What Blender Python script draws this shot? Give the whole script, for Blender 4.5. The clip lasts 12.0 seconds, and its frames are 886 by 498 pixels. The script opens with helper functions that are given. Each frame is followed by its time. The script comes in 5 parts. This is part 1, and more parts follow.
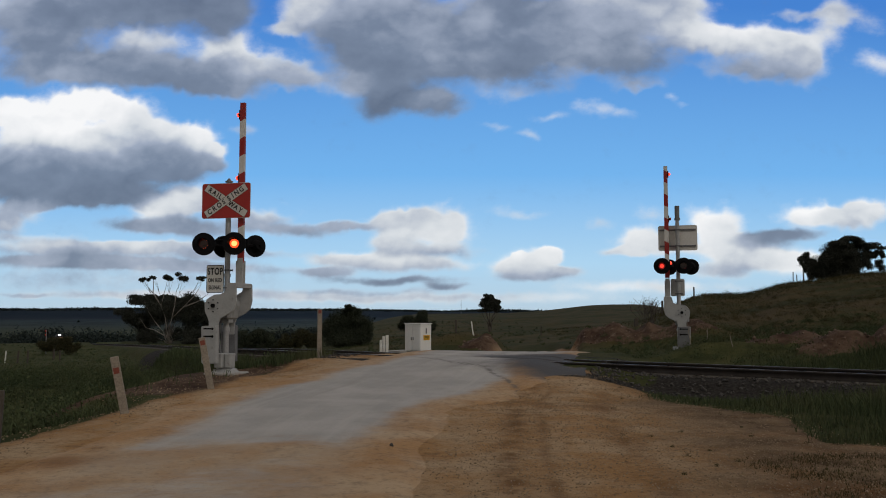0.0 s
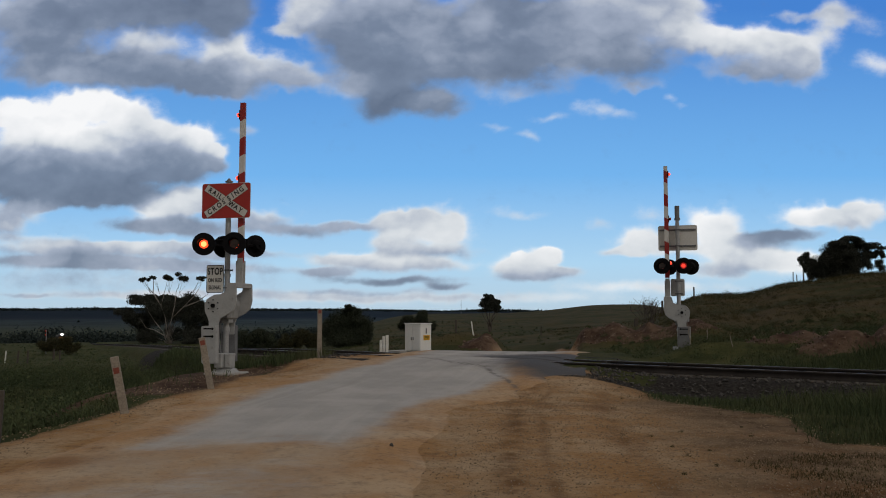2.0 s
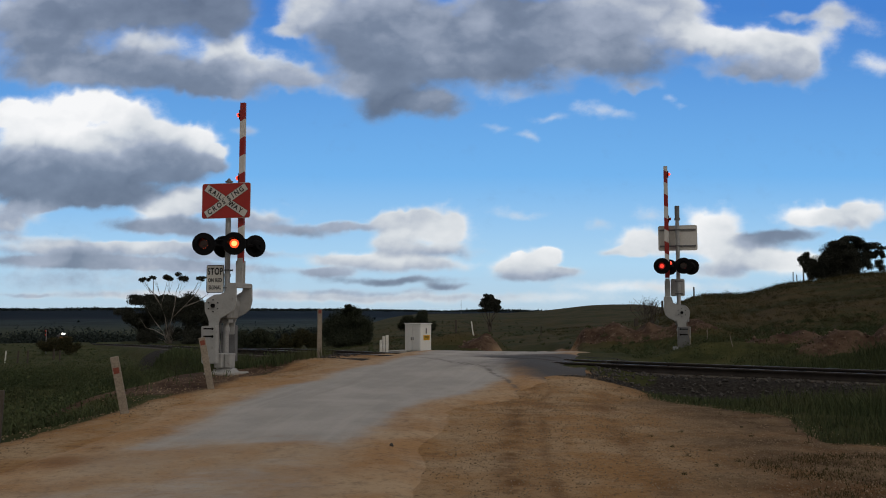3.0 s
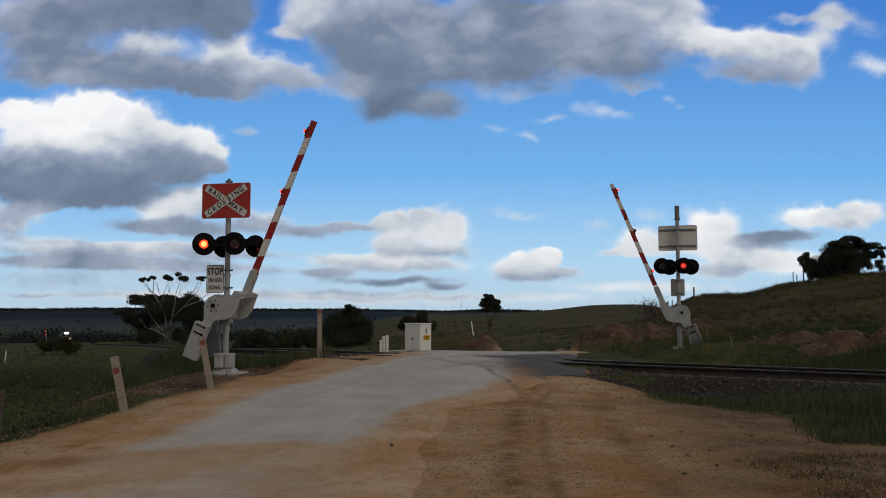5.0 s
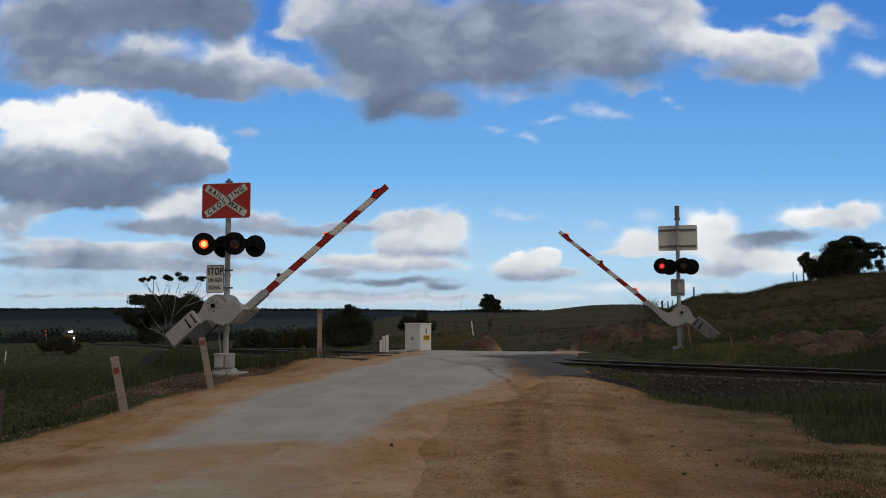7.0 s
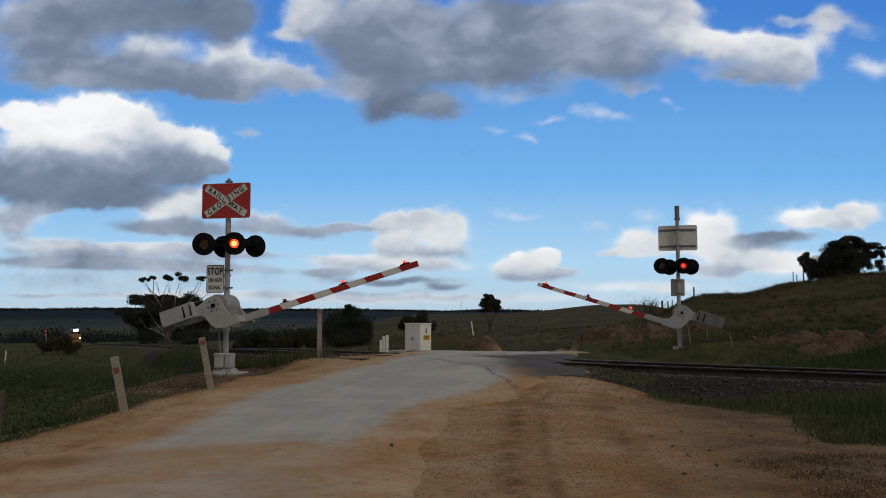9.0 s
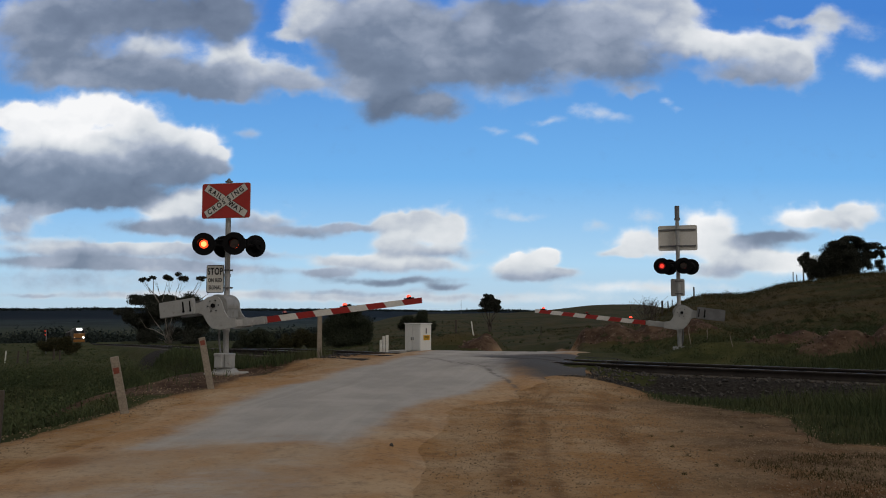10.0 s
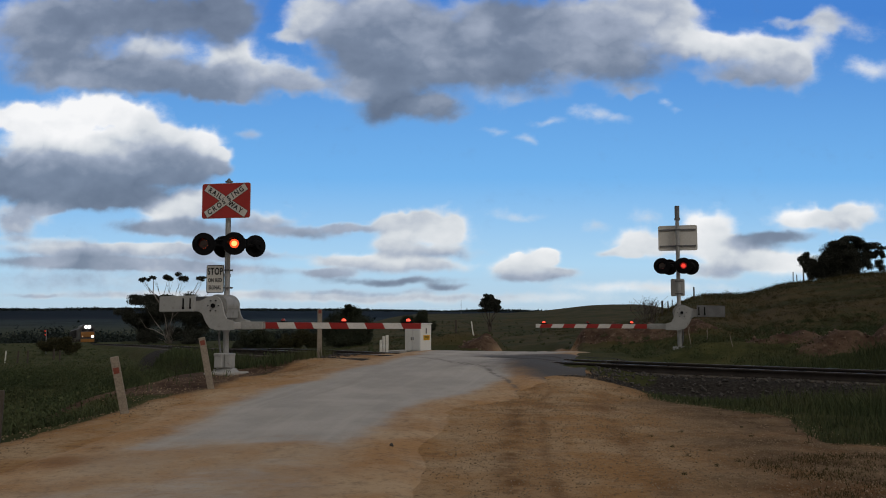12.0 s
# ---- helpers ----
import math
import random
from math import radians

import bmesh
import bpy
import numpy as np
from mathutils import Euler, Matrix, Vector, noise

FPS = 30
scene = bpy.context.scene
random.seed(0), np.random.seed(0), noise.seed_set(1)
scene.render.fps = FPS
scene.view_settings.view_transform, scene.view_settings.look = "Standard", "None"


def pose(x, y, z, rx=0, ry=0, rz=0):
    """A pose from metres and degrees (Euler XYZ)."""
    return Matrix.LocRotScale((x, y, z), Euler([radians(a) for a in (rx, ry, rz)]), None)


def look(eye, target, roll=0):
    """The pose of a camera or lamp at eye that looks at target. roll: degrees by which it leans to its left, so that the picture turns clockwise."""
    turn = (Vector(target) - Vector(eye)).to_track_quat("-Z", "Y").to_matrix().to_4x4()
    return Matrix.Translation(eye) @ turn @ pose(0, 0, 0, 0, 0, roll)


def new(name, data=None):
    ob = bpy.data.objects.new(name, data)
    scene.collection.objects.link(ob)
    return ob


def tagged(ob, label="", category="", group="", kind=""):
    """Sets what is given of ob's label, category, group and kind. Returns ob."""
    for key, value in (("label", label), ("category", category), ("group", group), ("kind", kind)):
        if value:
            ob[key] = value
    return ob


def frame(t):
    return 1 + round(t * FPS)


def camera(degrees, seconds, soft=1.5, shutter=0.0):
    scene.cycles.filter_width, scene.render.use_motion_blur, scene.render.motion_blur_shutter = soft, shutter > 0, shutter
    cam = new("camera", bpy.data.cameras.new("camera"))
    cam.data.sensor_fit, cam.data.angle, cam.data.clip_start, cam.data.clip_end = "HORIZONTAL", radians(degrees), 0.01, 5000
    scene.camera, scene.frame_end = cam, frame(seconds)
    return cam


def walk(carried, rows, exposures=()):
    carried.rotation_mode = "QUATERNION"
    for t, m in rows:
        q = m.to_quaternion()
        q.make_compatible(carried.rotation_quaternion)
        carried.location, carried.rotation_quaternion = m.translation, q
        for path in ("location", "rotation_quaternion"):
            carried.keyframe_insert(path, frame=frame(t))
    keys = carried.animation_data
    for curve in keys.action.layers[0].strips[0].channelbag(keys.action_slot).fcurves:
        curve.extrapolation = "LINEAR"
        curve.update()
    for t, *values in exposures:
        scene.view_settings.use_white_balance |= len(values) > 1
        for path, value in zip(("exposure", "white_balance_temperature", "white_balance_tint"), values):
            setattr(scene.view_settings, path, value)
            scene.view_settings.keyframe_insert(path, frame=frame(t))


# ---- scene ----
F_PIX = 1472.0
EYE = Vector((0.0, 0.0, 1.6))
PITCH = 4.31
cam = camera(56.08, 12.0, soft=1.0)
here = pose(EYE.x, EYE.y, EYE.z, 90 + PITCH, 0, 0)
walk(cam, [(0, here), (12, here)])

# ---------------------------------------------------------------- world and sun
SUN_AZ, SUN_EL = 140.0, 38.0        # degrees from +y towards +x, and above the horizon
world = bpy.data.worlds.new("world")
scene.world = world
world.use_nodes = True
wn, wl = world.node_tree.nodes, world.node_tree.links
sky = wn.new("ShaderNodeTexSky")
sky.sky_type, sky.sun_disc = "NISHITA", False
sky.sun_elevation, sky.sun_rotation = radians(SUN_EL), radians(SUN_AZ)
wn["Background"].inputs["Strength"].default_value = 0.062
around = wn.new("ShaderNodeTexCoord")
cloudy = wn.new("ShaderNodeTexNoise")
cloudy.inputs["Scale"].default_value, cloudy.inputs["Detail"].default_value = 3.5, 6.0
wl.new(around.outputs["Generated"], cloudy.inputs["Vector"])
gaps = wn.new("ShaderNodeMapRange")
gaps.interpolation_type = "SMOOTHSTEP"
gaps.inputs[1].default_value, gaps.inputs[2].default_value = 0.36, 0.52
wl.new(cloudy.outputs["Fac"], gaps.inputs[0])
blend = wn.new("ShaderNodeMix")
blend.data_type = "RGBA"
wl.new(gaps.outputs[0], blend.inputs["Factor"])
wl.new(sky.outputs[0], blend.inputs[6])
blend.inputs[7].default_value = (5.3, 4.55, 3.75, 1)
wl.new(blend.outputs[2], wn["Background"].inputs["Color"])
sun = new("sun", bpy.data.lights.new("sun", "SUN"))
sun.data.energy, sun.data.angle, sun.data.color = 0.55, radians(14), (1.0, 0.93, 0.84)
sun_from = Vector((math.sin(radians(SUN_AZ)) * math.cos(radians(SUN_EL)), math.cos(radians(SUN_AZ)) * math.cos(radians(SUN_EL)), math.sin(radians(SUN_EL))))
sun.matrix_world = look(sun_from * 50, (0, 0, 0))
scene.view_settings.exposure = 0.0


# ---------------------------------------------------------------- node helpers
class Nodes:
    """Short calls to lay out a node tree."""

    def __init__(self, name):
        self.mat = bpy.data.materials.new(name)
        self.mat.use_nodes = True
        self.t = self.mat.node_tree
        self.bsdf = self.t.nodes["Principled BSDF"]
        self.out = self.t.nodes["Material Output"]

    def node(self, kind):
        return self.t.nodes.new(kind)

    def put(self, socket, value):
        if isinstance(value, bpy.types.NodeSocket):
            self.t.links.new(value, socket)
        else:
            socket.default_value = value

    def math(self, op, a, b=0.0, c=0.0, clamp=False):
        n = self.node("ShaderNodeMath")
        n.operation, n.use_clamp = op, clamp
        for s, v in zip(n.inputs, (a, b, c)):
            self.put(s, v)
        return n.outputs[0]

    def vec(self, op, a, b=(0, 0, 0)):
        n = self.node("ShaderNodeVectorMath")
        n.operation = op
        self.put(n.inputs[0], a)
        self.put(n.inputs[1], b)
        return n.outputs["Value"] if op in ("DOT_PRODUCT", "LENGTH") else n.outputs[0]

    def noise(self, co, scale, detail=4.0, rough=0.55, colour=False):
        n = self.node("ShaderNodeTexNoise")
        self.put(n.inputs["Vector"], co)
        n.inputs["Scale"].default_value, n.inputs["Detail"].default_value, n.inputs["Roughness"].default_value = scale, detail, rough
        return n.outputs["Color" if colour else "Fac"]

    def ramp(self, x, a, b, lo=0.0, hi=1.0):
        n = self.node("ShaderNodeMapRange")
        n.interpolation_type = "SMOOTHSTEP"
        for s, v in zip(n.inputs, (x, a, b, lo, hi)):
            self.put(s, v)
        return n.outputs[0]

    def mix(self, f, a, b):
        n = self.node("ShaderNodeMix")
        n.data_type = "RGBA"
        self.put(n.inputs["Factor"], f)
        for s, v in ((n.inputs[6], a), (n.inputs[7], b)):
            self.put(s, v if isinstance(v, bpy.types.NodeSocket) else (*v, 1))
        return n.outputs[2]

    def where(self, space="Object"):
        return self.node("ShaderNodeTexCoord").outputs[space]

    def place(self):
        return self.node("ShaderNodeNewGeometry").outputs["Position"]

    def attr(self, name):
        n = self.node("ShaderNodeAttribute")
        n.attribute_name = name
        return n.outputs["Fac"]

    def bump(self, height, strength=0.5, distance=0.02):
        n = self.node("ShaderNodeBump")
        n.inputs["Strength"].default_value, n.inputs["Distance"].default_value = strength, distance
        self.put(n.inputs["Height"], height)
        self.put(self.bsdf.inputs["Normal"], n.outputs[0])

    def done(self, colour, rough=0.8, metal=0.0):
        self.put(self.bsdf.inputs["Base Color"], colour if isinstance(colour, bpy.types.NodeSocket) else (*colour, 1))
        self.put(self.bsdf.inputs["Roughness"], rough)
        self.bsdf.inputs["Metallic"].default_value = metal
        return self.mat


def worn(name, a, b, fine=30.0, coarse=2.5, rough=0.7, metal=0.0, relief=0.2, depth=0.004, spread=0.35, dirt=None):
    """A surface of colour a that wears towards b in two scales of noise."""
    n = Nodes(name)
    co = n.where()
    f = n.noise(co, fine, 4)
    c = n.noise(co, coarse, 5)
    k = n.ramp(n.math("ADD", n.math("MULTIPLY", f, 0.5), n.math("MULTIPLY", c, 0.5)), 0.5 - spread / 2, 0.5 + spread / 2)
    col = n.mix(k, a, b)
    if dirt:
        col = n.mix(n.ramp(n.noise(co, coarse * 2.3, 6), 0.55, 0.75, 0, 0.7), col, dirt)
    n.bump(f, relief, depth)
    return n.done(col, n.ramp(c, 0.3, 0.7, max(0.05, rough - 0.1), min(1, rough + 0.1)), metal)


def glow(name, colour, strength):
    n = Nodes(name)
    n.bsdf.inputs["Emission Color"].default_value = (*colour, 1)
    n.bsdf.inputs["Emission Strength"].default_value = strength
    return n.done(colour, 0.3)


# ---------------------------------------------------------------- mesh helpers
def part(name, bm, material, parent=None, label="", smooth=False):
    """Links a bmesh as one mesh object under a thing or a part."""
    me = bpy.data.meshes.new(name)
    if smooth:
        for f in bm.faces:
            f.smooth = True
    bm.to_mesh(me)
    bm.free()
    for m in (material if isinstance(material, (list, tuple)) else [material]):
        me.materials.append(m)
    ob = new(name, me)
    if parent:
        ob.parent = parent
    if label:
        ob["label"] = label
    return ob


def thing(name, m, label, category, group="", kind=""):
    ob = new(name)
    ob.empty_display_size = 0.2
    ob.matrix_basis = m
    return tagged(ob, label, category, group, kind)


def box(bm, x0, x1, y0, y1, z0, z1, bevel=0.0, m=None, mat=0):
    v = bmesh.ops.create_cube(bm, size=1.0, matrix=Matrix.LocRotScale(((x0 + x1) / 2, (y0 + y1) / 2, (z0 + z1) / 2), None, (x1 - x0, y1 - y0, z1 - z0)))["verts"]
    faces = {f for q in v for f in q.link_faces}
    if bevel:
        r = bmesh.ops.bevel(bm, geom=list({e for q in v for e in q.link_edges}), offset=bevel, segments=2, affect="EDGES", profile=0.5)
        v = list({q for f in r["faces"] for q in f.verts} | {q for q in v if q.is_valid})
        faces = {f for q in v for f in q.link_faces}
    for f in faces:
        f.material_index = mat
    if m is not None:
        bmesh.ops.transform(bm, matrix=m, verts=v)
    return bm


def rod(bm, a, b, r0, r1=None, n=12, mat=0):
    """A straight tapered tube from a to b."""
    a, b = Vector(a), Vector(b)
    r1 = r0 if r1 is None else r1
    m = Matrix.Translation((a + b) / 2) @ (b - a).to_track_quat("Z", "Y").to_matrix().to_4x4()
    v = bmesh.ops.create_cone(bm, cap_ends=True, segments=n, radius1=r0, radius2=r1, depth=(b - a).length, matrix=m)["verts"]
    for f in {f for q in v for f in q.link_faces}:
        f.material_index = mat
    return bm


def slab(bm, outline, y0, y1, mat=0, bevel=0.0):
    """A plate: an outline in x and z, from y0 to y1."""
    v = [bm.verts.new((x, y0, z)) for x, z in outline]
    f = bm.faces.new(v)
    r = bmesh.ops.extrude_face_region(bm, geom=[f])
    w = [q for q in r["geom"] if isinstance(q, bmesh.types.BMVert)]
    bmesh.ops.translate(bm, vec=(0, y1 - y0, 0), verts=w)
    fs = {g for q in v + w for g in q.link_faces}
    for g in fs:
        g.material_index = mat
    if bevel:
        bmesh.ops.bevel(bm, geom=list({e for q in v + w for e in q.link_edges}), offset=bevel, segments=2, affect="EDGES")
    bmesh.ops.recalc_face_normals(bm, faces=bm.faces)
    return bm


def raw_mesh(name, verts, faces, materials, kind_index=None, parent=None):
    """A mesh straight from arrays of corners and of equal-sided faces."""
    verts, faces = np.asarray(verts, np.float32), np.asarray(faces, np.int32)
    me = bpy.data.meshes.new(name)
    n, k = faces.shape
    me.vertices.add(len(verts))
    me.vertices.foreach_set("co", verts.ravel())
    me.loops.add(n * k)
    me.loops.foreach_set("vertex_index", faces.ravel())
    me.polygons.add(n)
    me.polygons.foreach_set("loop_start", np.arange(0, n * k, k, dtype=np.int32))
    if kind_index is not None:
        me.polygons.foreach_set("material_index", np.asarray(kind_index, np.int32))
    me.update(calc_edges=True)
    for m in materials:
        me.materials.append(m)
    ob = new(name, me)
    if parent:
        ob.parent = parent
    return ob


def give(ob, name, values):
    ob.data.attributes.new(name, "FLOAT", "POINT").data.foreach_set("value", np.asarray(values, np.float32).ravel())


# ---------------------------------------------------------------- smooth random relief
def ease(a, b, x):
    k = np.clip((np.asarray(x, float) - a) / (b - a), 0, 1)
    return k * k * (3 - 2 * k)


def lattice(ix, iy, seed):
    h = (ix.astype(np.int64) * 374761393 + iy.astype(np.int64) * 668265263 + seed * 974634617) & 0x7FFFFFFF
    h = ((h ^ (h >> 13)) * 1274126177) & 0x7FFFFFFF
    return ((h ^ (h >> 16)) & 0xFFFF) / 65535.0


def rough(x, y, size, seed=0, octaves=3):
    """Smooth random relief from -1 to 1 with lumps of the given size."""
    x, y = np.asarray(x, float) / size, np.asarray(y, float) / size
    total, amp, norm = np.zeros(np.broadcast(x, y).shape), 1.0, 0.0
    for o in range(octaves):
        ix, iy = np.floor(x), np.floor(y)
        fx, fy = x - ix, y - iy
        fx, fy = fx * fx * (3 - 2 * fx), fy * fy * (3 - 2 * fy)
        a, b = lattice(ix, iy, seed + o), lattice(ix + 1, iy, seed + o)
        c, d = lattice(ix, iy + 1, seed + o), lattice(ix + 1, iy + 1, seed + o)
        total += amp * ((a * (1 - fx) + b * fx) * (1 - fy) + (c * (1 - fx) + d * fx) * fy - 0.5) * 2
        norm += amp
        amp, x, y = amp * 0.5, x * 2.03, y * 2.03
    return total / norm


# ---------------------------------------------------------------- sky: drifting cloud sheet
SHEET, DRIFT = 3000.0, 1.0135          # the sheet draws off by DRIFT in the first half of the time


def sky_spot(x, y):
    """The spot on the sheet that lies at these picture units."""
    a = radians(PITCH)
    dx, dz = (x - 784) / F_PIX, (441 - y) / F_PIX
    fwd, up = math.cos(a) - dz * math.sin(a), math.sin(a) + dz * math.cos(a)
    return DRIFT * dx / fwd, DRIFT * up / fwd


# clouds: x, y, half width, half height, light above, light below
WEST_DECK = [(60, 35, 130, 60, 0.55, 0.45), (160, 20, 150, 50, 0.45, 0.33), (300, 22, 140, 45, 0.26, 0.28), (400, 20, 55, 55, 0.28, 0.26), (110, 105, 150, 50, 0.45, 0.38), (275, 84, 66, 28, 0.90, 0.48), (220, 132, 200, 34, 0.46, 0.34),
             (402, 92, 58, 34, 1.05, 0.55), (340, 132, 130, 34, 0.60, 0.40), (470, 128, 84, 34, 0.85, 0.48), (545, 138, 50, 24, 0.70, 0.55), (390, 165, 90, 18, 0.42, 0.38)]
MID_DECK = [(540, 30, 56, 46, 0.75, 0.60), (498, 62, 38, 16, 0.70, 0.60), (640, 30, 130, 64, 0.55, 0.42), (680, 18, 55, 36, 0.95, 0.60), (660, 92, 100, 55, 0.40, 0.28), (730, 130, 120, 55, 0.32, 0.25), (690, 185, 66, 34, 0.27, 0.25), (775, 195, 55, 26, 0.36, 0.33),
            (800, 60, 130, 66, 0.52, 0.38), (850, 50, 40, 26, 0.90, 0.55), (900, 62, 110, 80, 0.40, 0.30), (860, 122, 80, 34, 0.32, 0.28)]
EAST_DECK = [(1000, 50, 130, 66, 0.55, 0.40), (1120, 40, 115, 62, 0.82, 0.55), (1080, 112, 160, 32, 0.42, 0.40), (1180, 18, 84, 36, 0.85, 0.60), (1225, 72, 70, 34, 1.00, 0.60), (1310, 80, 84, 36, 1.15, 0.60), (1390, 96, 55, 40, 1.00, 0.60),
             (1330, 130, 95, 24, 0.60, 0.48), (1424, 130, 34, 30, 0.80, 0.62)]
LEFT_BANK = [(100, 208, 125, 40, 1.30, 1.05), (30, 200, 58, 28, 1.25, 0.95), (178, 190, 58, 28, 1.30, 1.10), (240, 212, 56, 34, 1.20, 0.80), (292, 242, 46, 32, 1.10, 0.62), (352, 250, 42, 27, 1.20, 0.80), (388, 270, 22, 13, 1.00, 0.80), (95, 258, 125, 34, 1.10, 0.50),
             (80, 322, 145, 42, 0.40, 0.27), (220, 312, 125, 46, 0.38, 0.25), (320, 296, 80, 26, 0.42, 0.34), (160, 345, 125, 24, 0.32, 0.27), (40, 302, 95, 46, 0.38, 0.28), (30, 378, 55, 22, 0.85, 0.60), (72, 366, 52, 12, 0.60, 0.50), (20, 402, 30, 22, 0.75, 0.50)]
LEFT_FOLD = [(215, 268, 110, 34, 0.72, 0.42), (310, 276, 66, 24, 0.66, 0.46), (90, 290, 120, 30, 0.55, 0.36), (380, 290, 30, 14, 0.60, 0.50)]
LEFT_LOW = [(300, 366, 64, 25, 1.15, 0.75), (345, 350, 46, 27, 1.05, 0.80), (262, 396, 84, 17, 0.40, 0.34), (350, 402, 115, 20, 0.50, 0.40), (470, 385, 66, 22, 0.80, 0.48), (540, 406, 84, 14, 0.58, 0.44), (620, 398, 50, 10, 0.62, 0.52),
            (150, 440, 190, 13, 0.85, 0.55), (330, 436, 140, 13, 0.80, 0.55), (110, 466, 190, 12, 0.46, 0.40), (290, 470, 170, 10, 0.50, 0.42)]
LOW_CUMULUS = [(700, 390, 56, 22, 0.90, 0.65), (760, 395, 64, 32, 1.00, 0.85), (790, 416, 50, 31, 1.10, 0.75), (700, 430, 46, 22, 0.90, 0.62), (760, 447, 84, 13, 0.70, 0.50), (640, 460, 90, 15, 1.05, 0.75), (740, 470, 100, 15, 0.95, 0.58), (590, 482, 55, 11, 0.80, 0.58),
               (700, 496, 120, 8, 0.44, 0.40), (785, 506, 50, 6, 0.46, 0.42), (930, 463, 50, 25, 1.15, 0.75), (908, 453, 12, 9, 1.30, 1.10), (965, 451, 23, 16, 1.20, 0.90), (900, 476, 40, 18, 1.00, 0.62), (990, 481, 44, 11, 0.80, 0.66), (945, 493, 66, 9, 0.60, 0.50)]
RIGHT_BANK = [(1265, 396, 50, 29, 1.30, 0.95), (1130, 427, 54, 22, 1.10, 0.72), (1100, 446, 46, 10, 0.85, 0.70), (1165, 442, 64, 16, 0.95, 0.70), (1275, 440, 64, 32, 1.15, 0.80), (1330, 456, 64, 20, 0.85, 0.66), (1400, 462, 76, 25, 1.05, 0.75),
              (1345, 424, 62, 18, 0.34, 0.36), (1405, 412, 55, 12, 0.42, 0.40), (1420, 376, 50, 27, 1.25, 0.90), (1482, 380, 40, 25, 0.85, 0.55), (1532, 386, 56, 26, 1.10, 0.70), (1270, 480, 64, 15, 0.66, 0.62)]
SCRAPS = [(772, 182, 36, 20, 0.95, 0.70), (862, 166, 46, 22, 0.62, 0.50), (912, 166, 28, 12, 0.70, 0.60), (1030, 190, 44, 15, 0.95, 0.75), (1085, 201, 46, 14, 0.90, 0.75), (970, 206, 40, 9, 0.70, 0.70), (1188, 175, 18, 11, 0.85, 0.80), (1208, 190, 18, 9, 0.80, 0.80),
          (920, 238, 24, 9, 0.70, 0.70), (872, 224, 28, 11, 0.70, 0.70), (915, 376, 58, 11, 0.85, 0.68), (1057, 399, 28, 14, 0.90, 0.80), (1150, 386, 40, 17, 0.95, 0.80), (1520, 50, 60, 20, 0.80, 0.75), (1110, 160, 30, 9, 0.70, 0.70)]
HIGH_WISPS = [(1452, 60, 36, 46, 0.95, 0.75), (1475, 28, 44, 24, 0.85, 0.75), (1400, 32, 50, 10, 0.70, 0.65), (1552, 118, 46, 28, 1.05, 0.80), (1120, 150, 70, 14, 0.60, 0.55), (620, 150, 60, 24, 0.70, 0.60), (440, 235, 30, 10, 0.60, 0.60), (960, 150, 60, 24, 0.36, 0.40)]
HAZE_BANKS = [(60, 425, 120, 9, 0.80, 0.55), (420, 478, 220, 9, 0.66, 0.54), (640, 514, 180, 6, 0.58, 0.54), (250, 520, 260, 8, 0.70, 0.66), (180, 494, 320, 22, 0.46, 0.42), (330, 455, 160, 16, 0.52, 0.44), (120, 455, 160, 14, 0.5, 0.44), (480, 524, 330, 10, 0.74, 0.72), (800, 528, 330, 12, 0.78, 0.76), (60, 522, 60, 5, 0.5, 0.5), (1150, 508, 200, 12, 0.80, 0.78), (440, 450, 150, 9, 0.7, 0.6)]


def cloud_fields(u, v):
    """How thick the cloud is, and how light, at these spots of the sheet."""
    calm = 0.35 + 0.65 * ease(0.03, 0.16, v)
    q = u + 0.012 * rough(u, v, 0.14, 501, 4) + 0.009 * rough(u, v, 0.035, 503, 5)
    r = v + calm * (0.010 * rough(u, v, 0.14, 505, 4) + 0.008 * rough(u, v, 0.03, 507, 5) + 0.011 * (np.abs(rough(u, v, 0.030, 509, 3)) - 0.25))
    total, light = np.zeros(u.shape), np.zeros(u.shape)
    solid = WEST_DECK + MID_DECK + EAST_DECK + LEFT_BANK + LEFT_FOLD + LEFT_LOW + LOW_CUMULUS + RIGHT_BANK
    for clouds_of, thick in ((solid, 1.0), (HAZE_BANKS, 0.55), (SCRAPS, 0.40), (HIGH_WISPS, 0.55)):
        for x, y, rx, ry, hi, lo in clouds_of:
            cu, cv = sky_spot(x, y)
            dx, dz = (q - cu) * F_PIX / rx / 1.4, (r - cv) * F_PIX / ry / 1.4
            f = np.clip(1 - dx * dx - dz * dz, 0, 1) ** 2 * thick
            total += f
            light += f * (dz * (hi - lo) * 0.75 + (hi + lo) / 2)
    return total, light / np.maximum(total, 0.001)


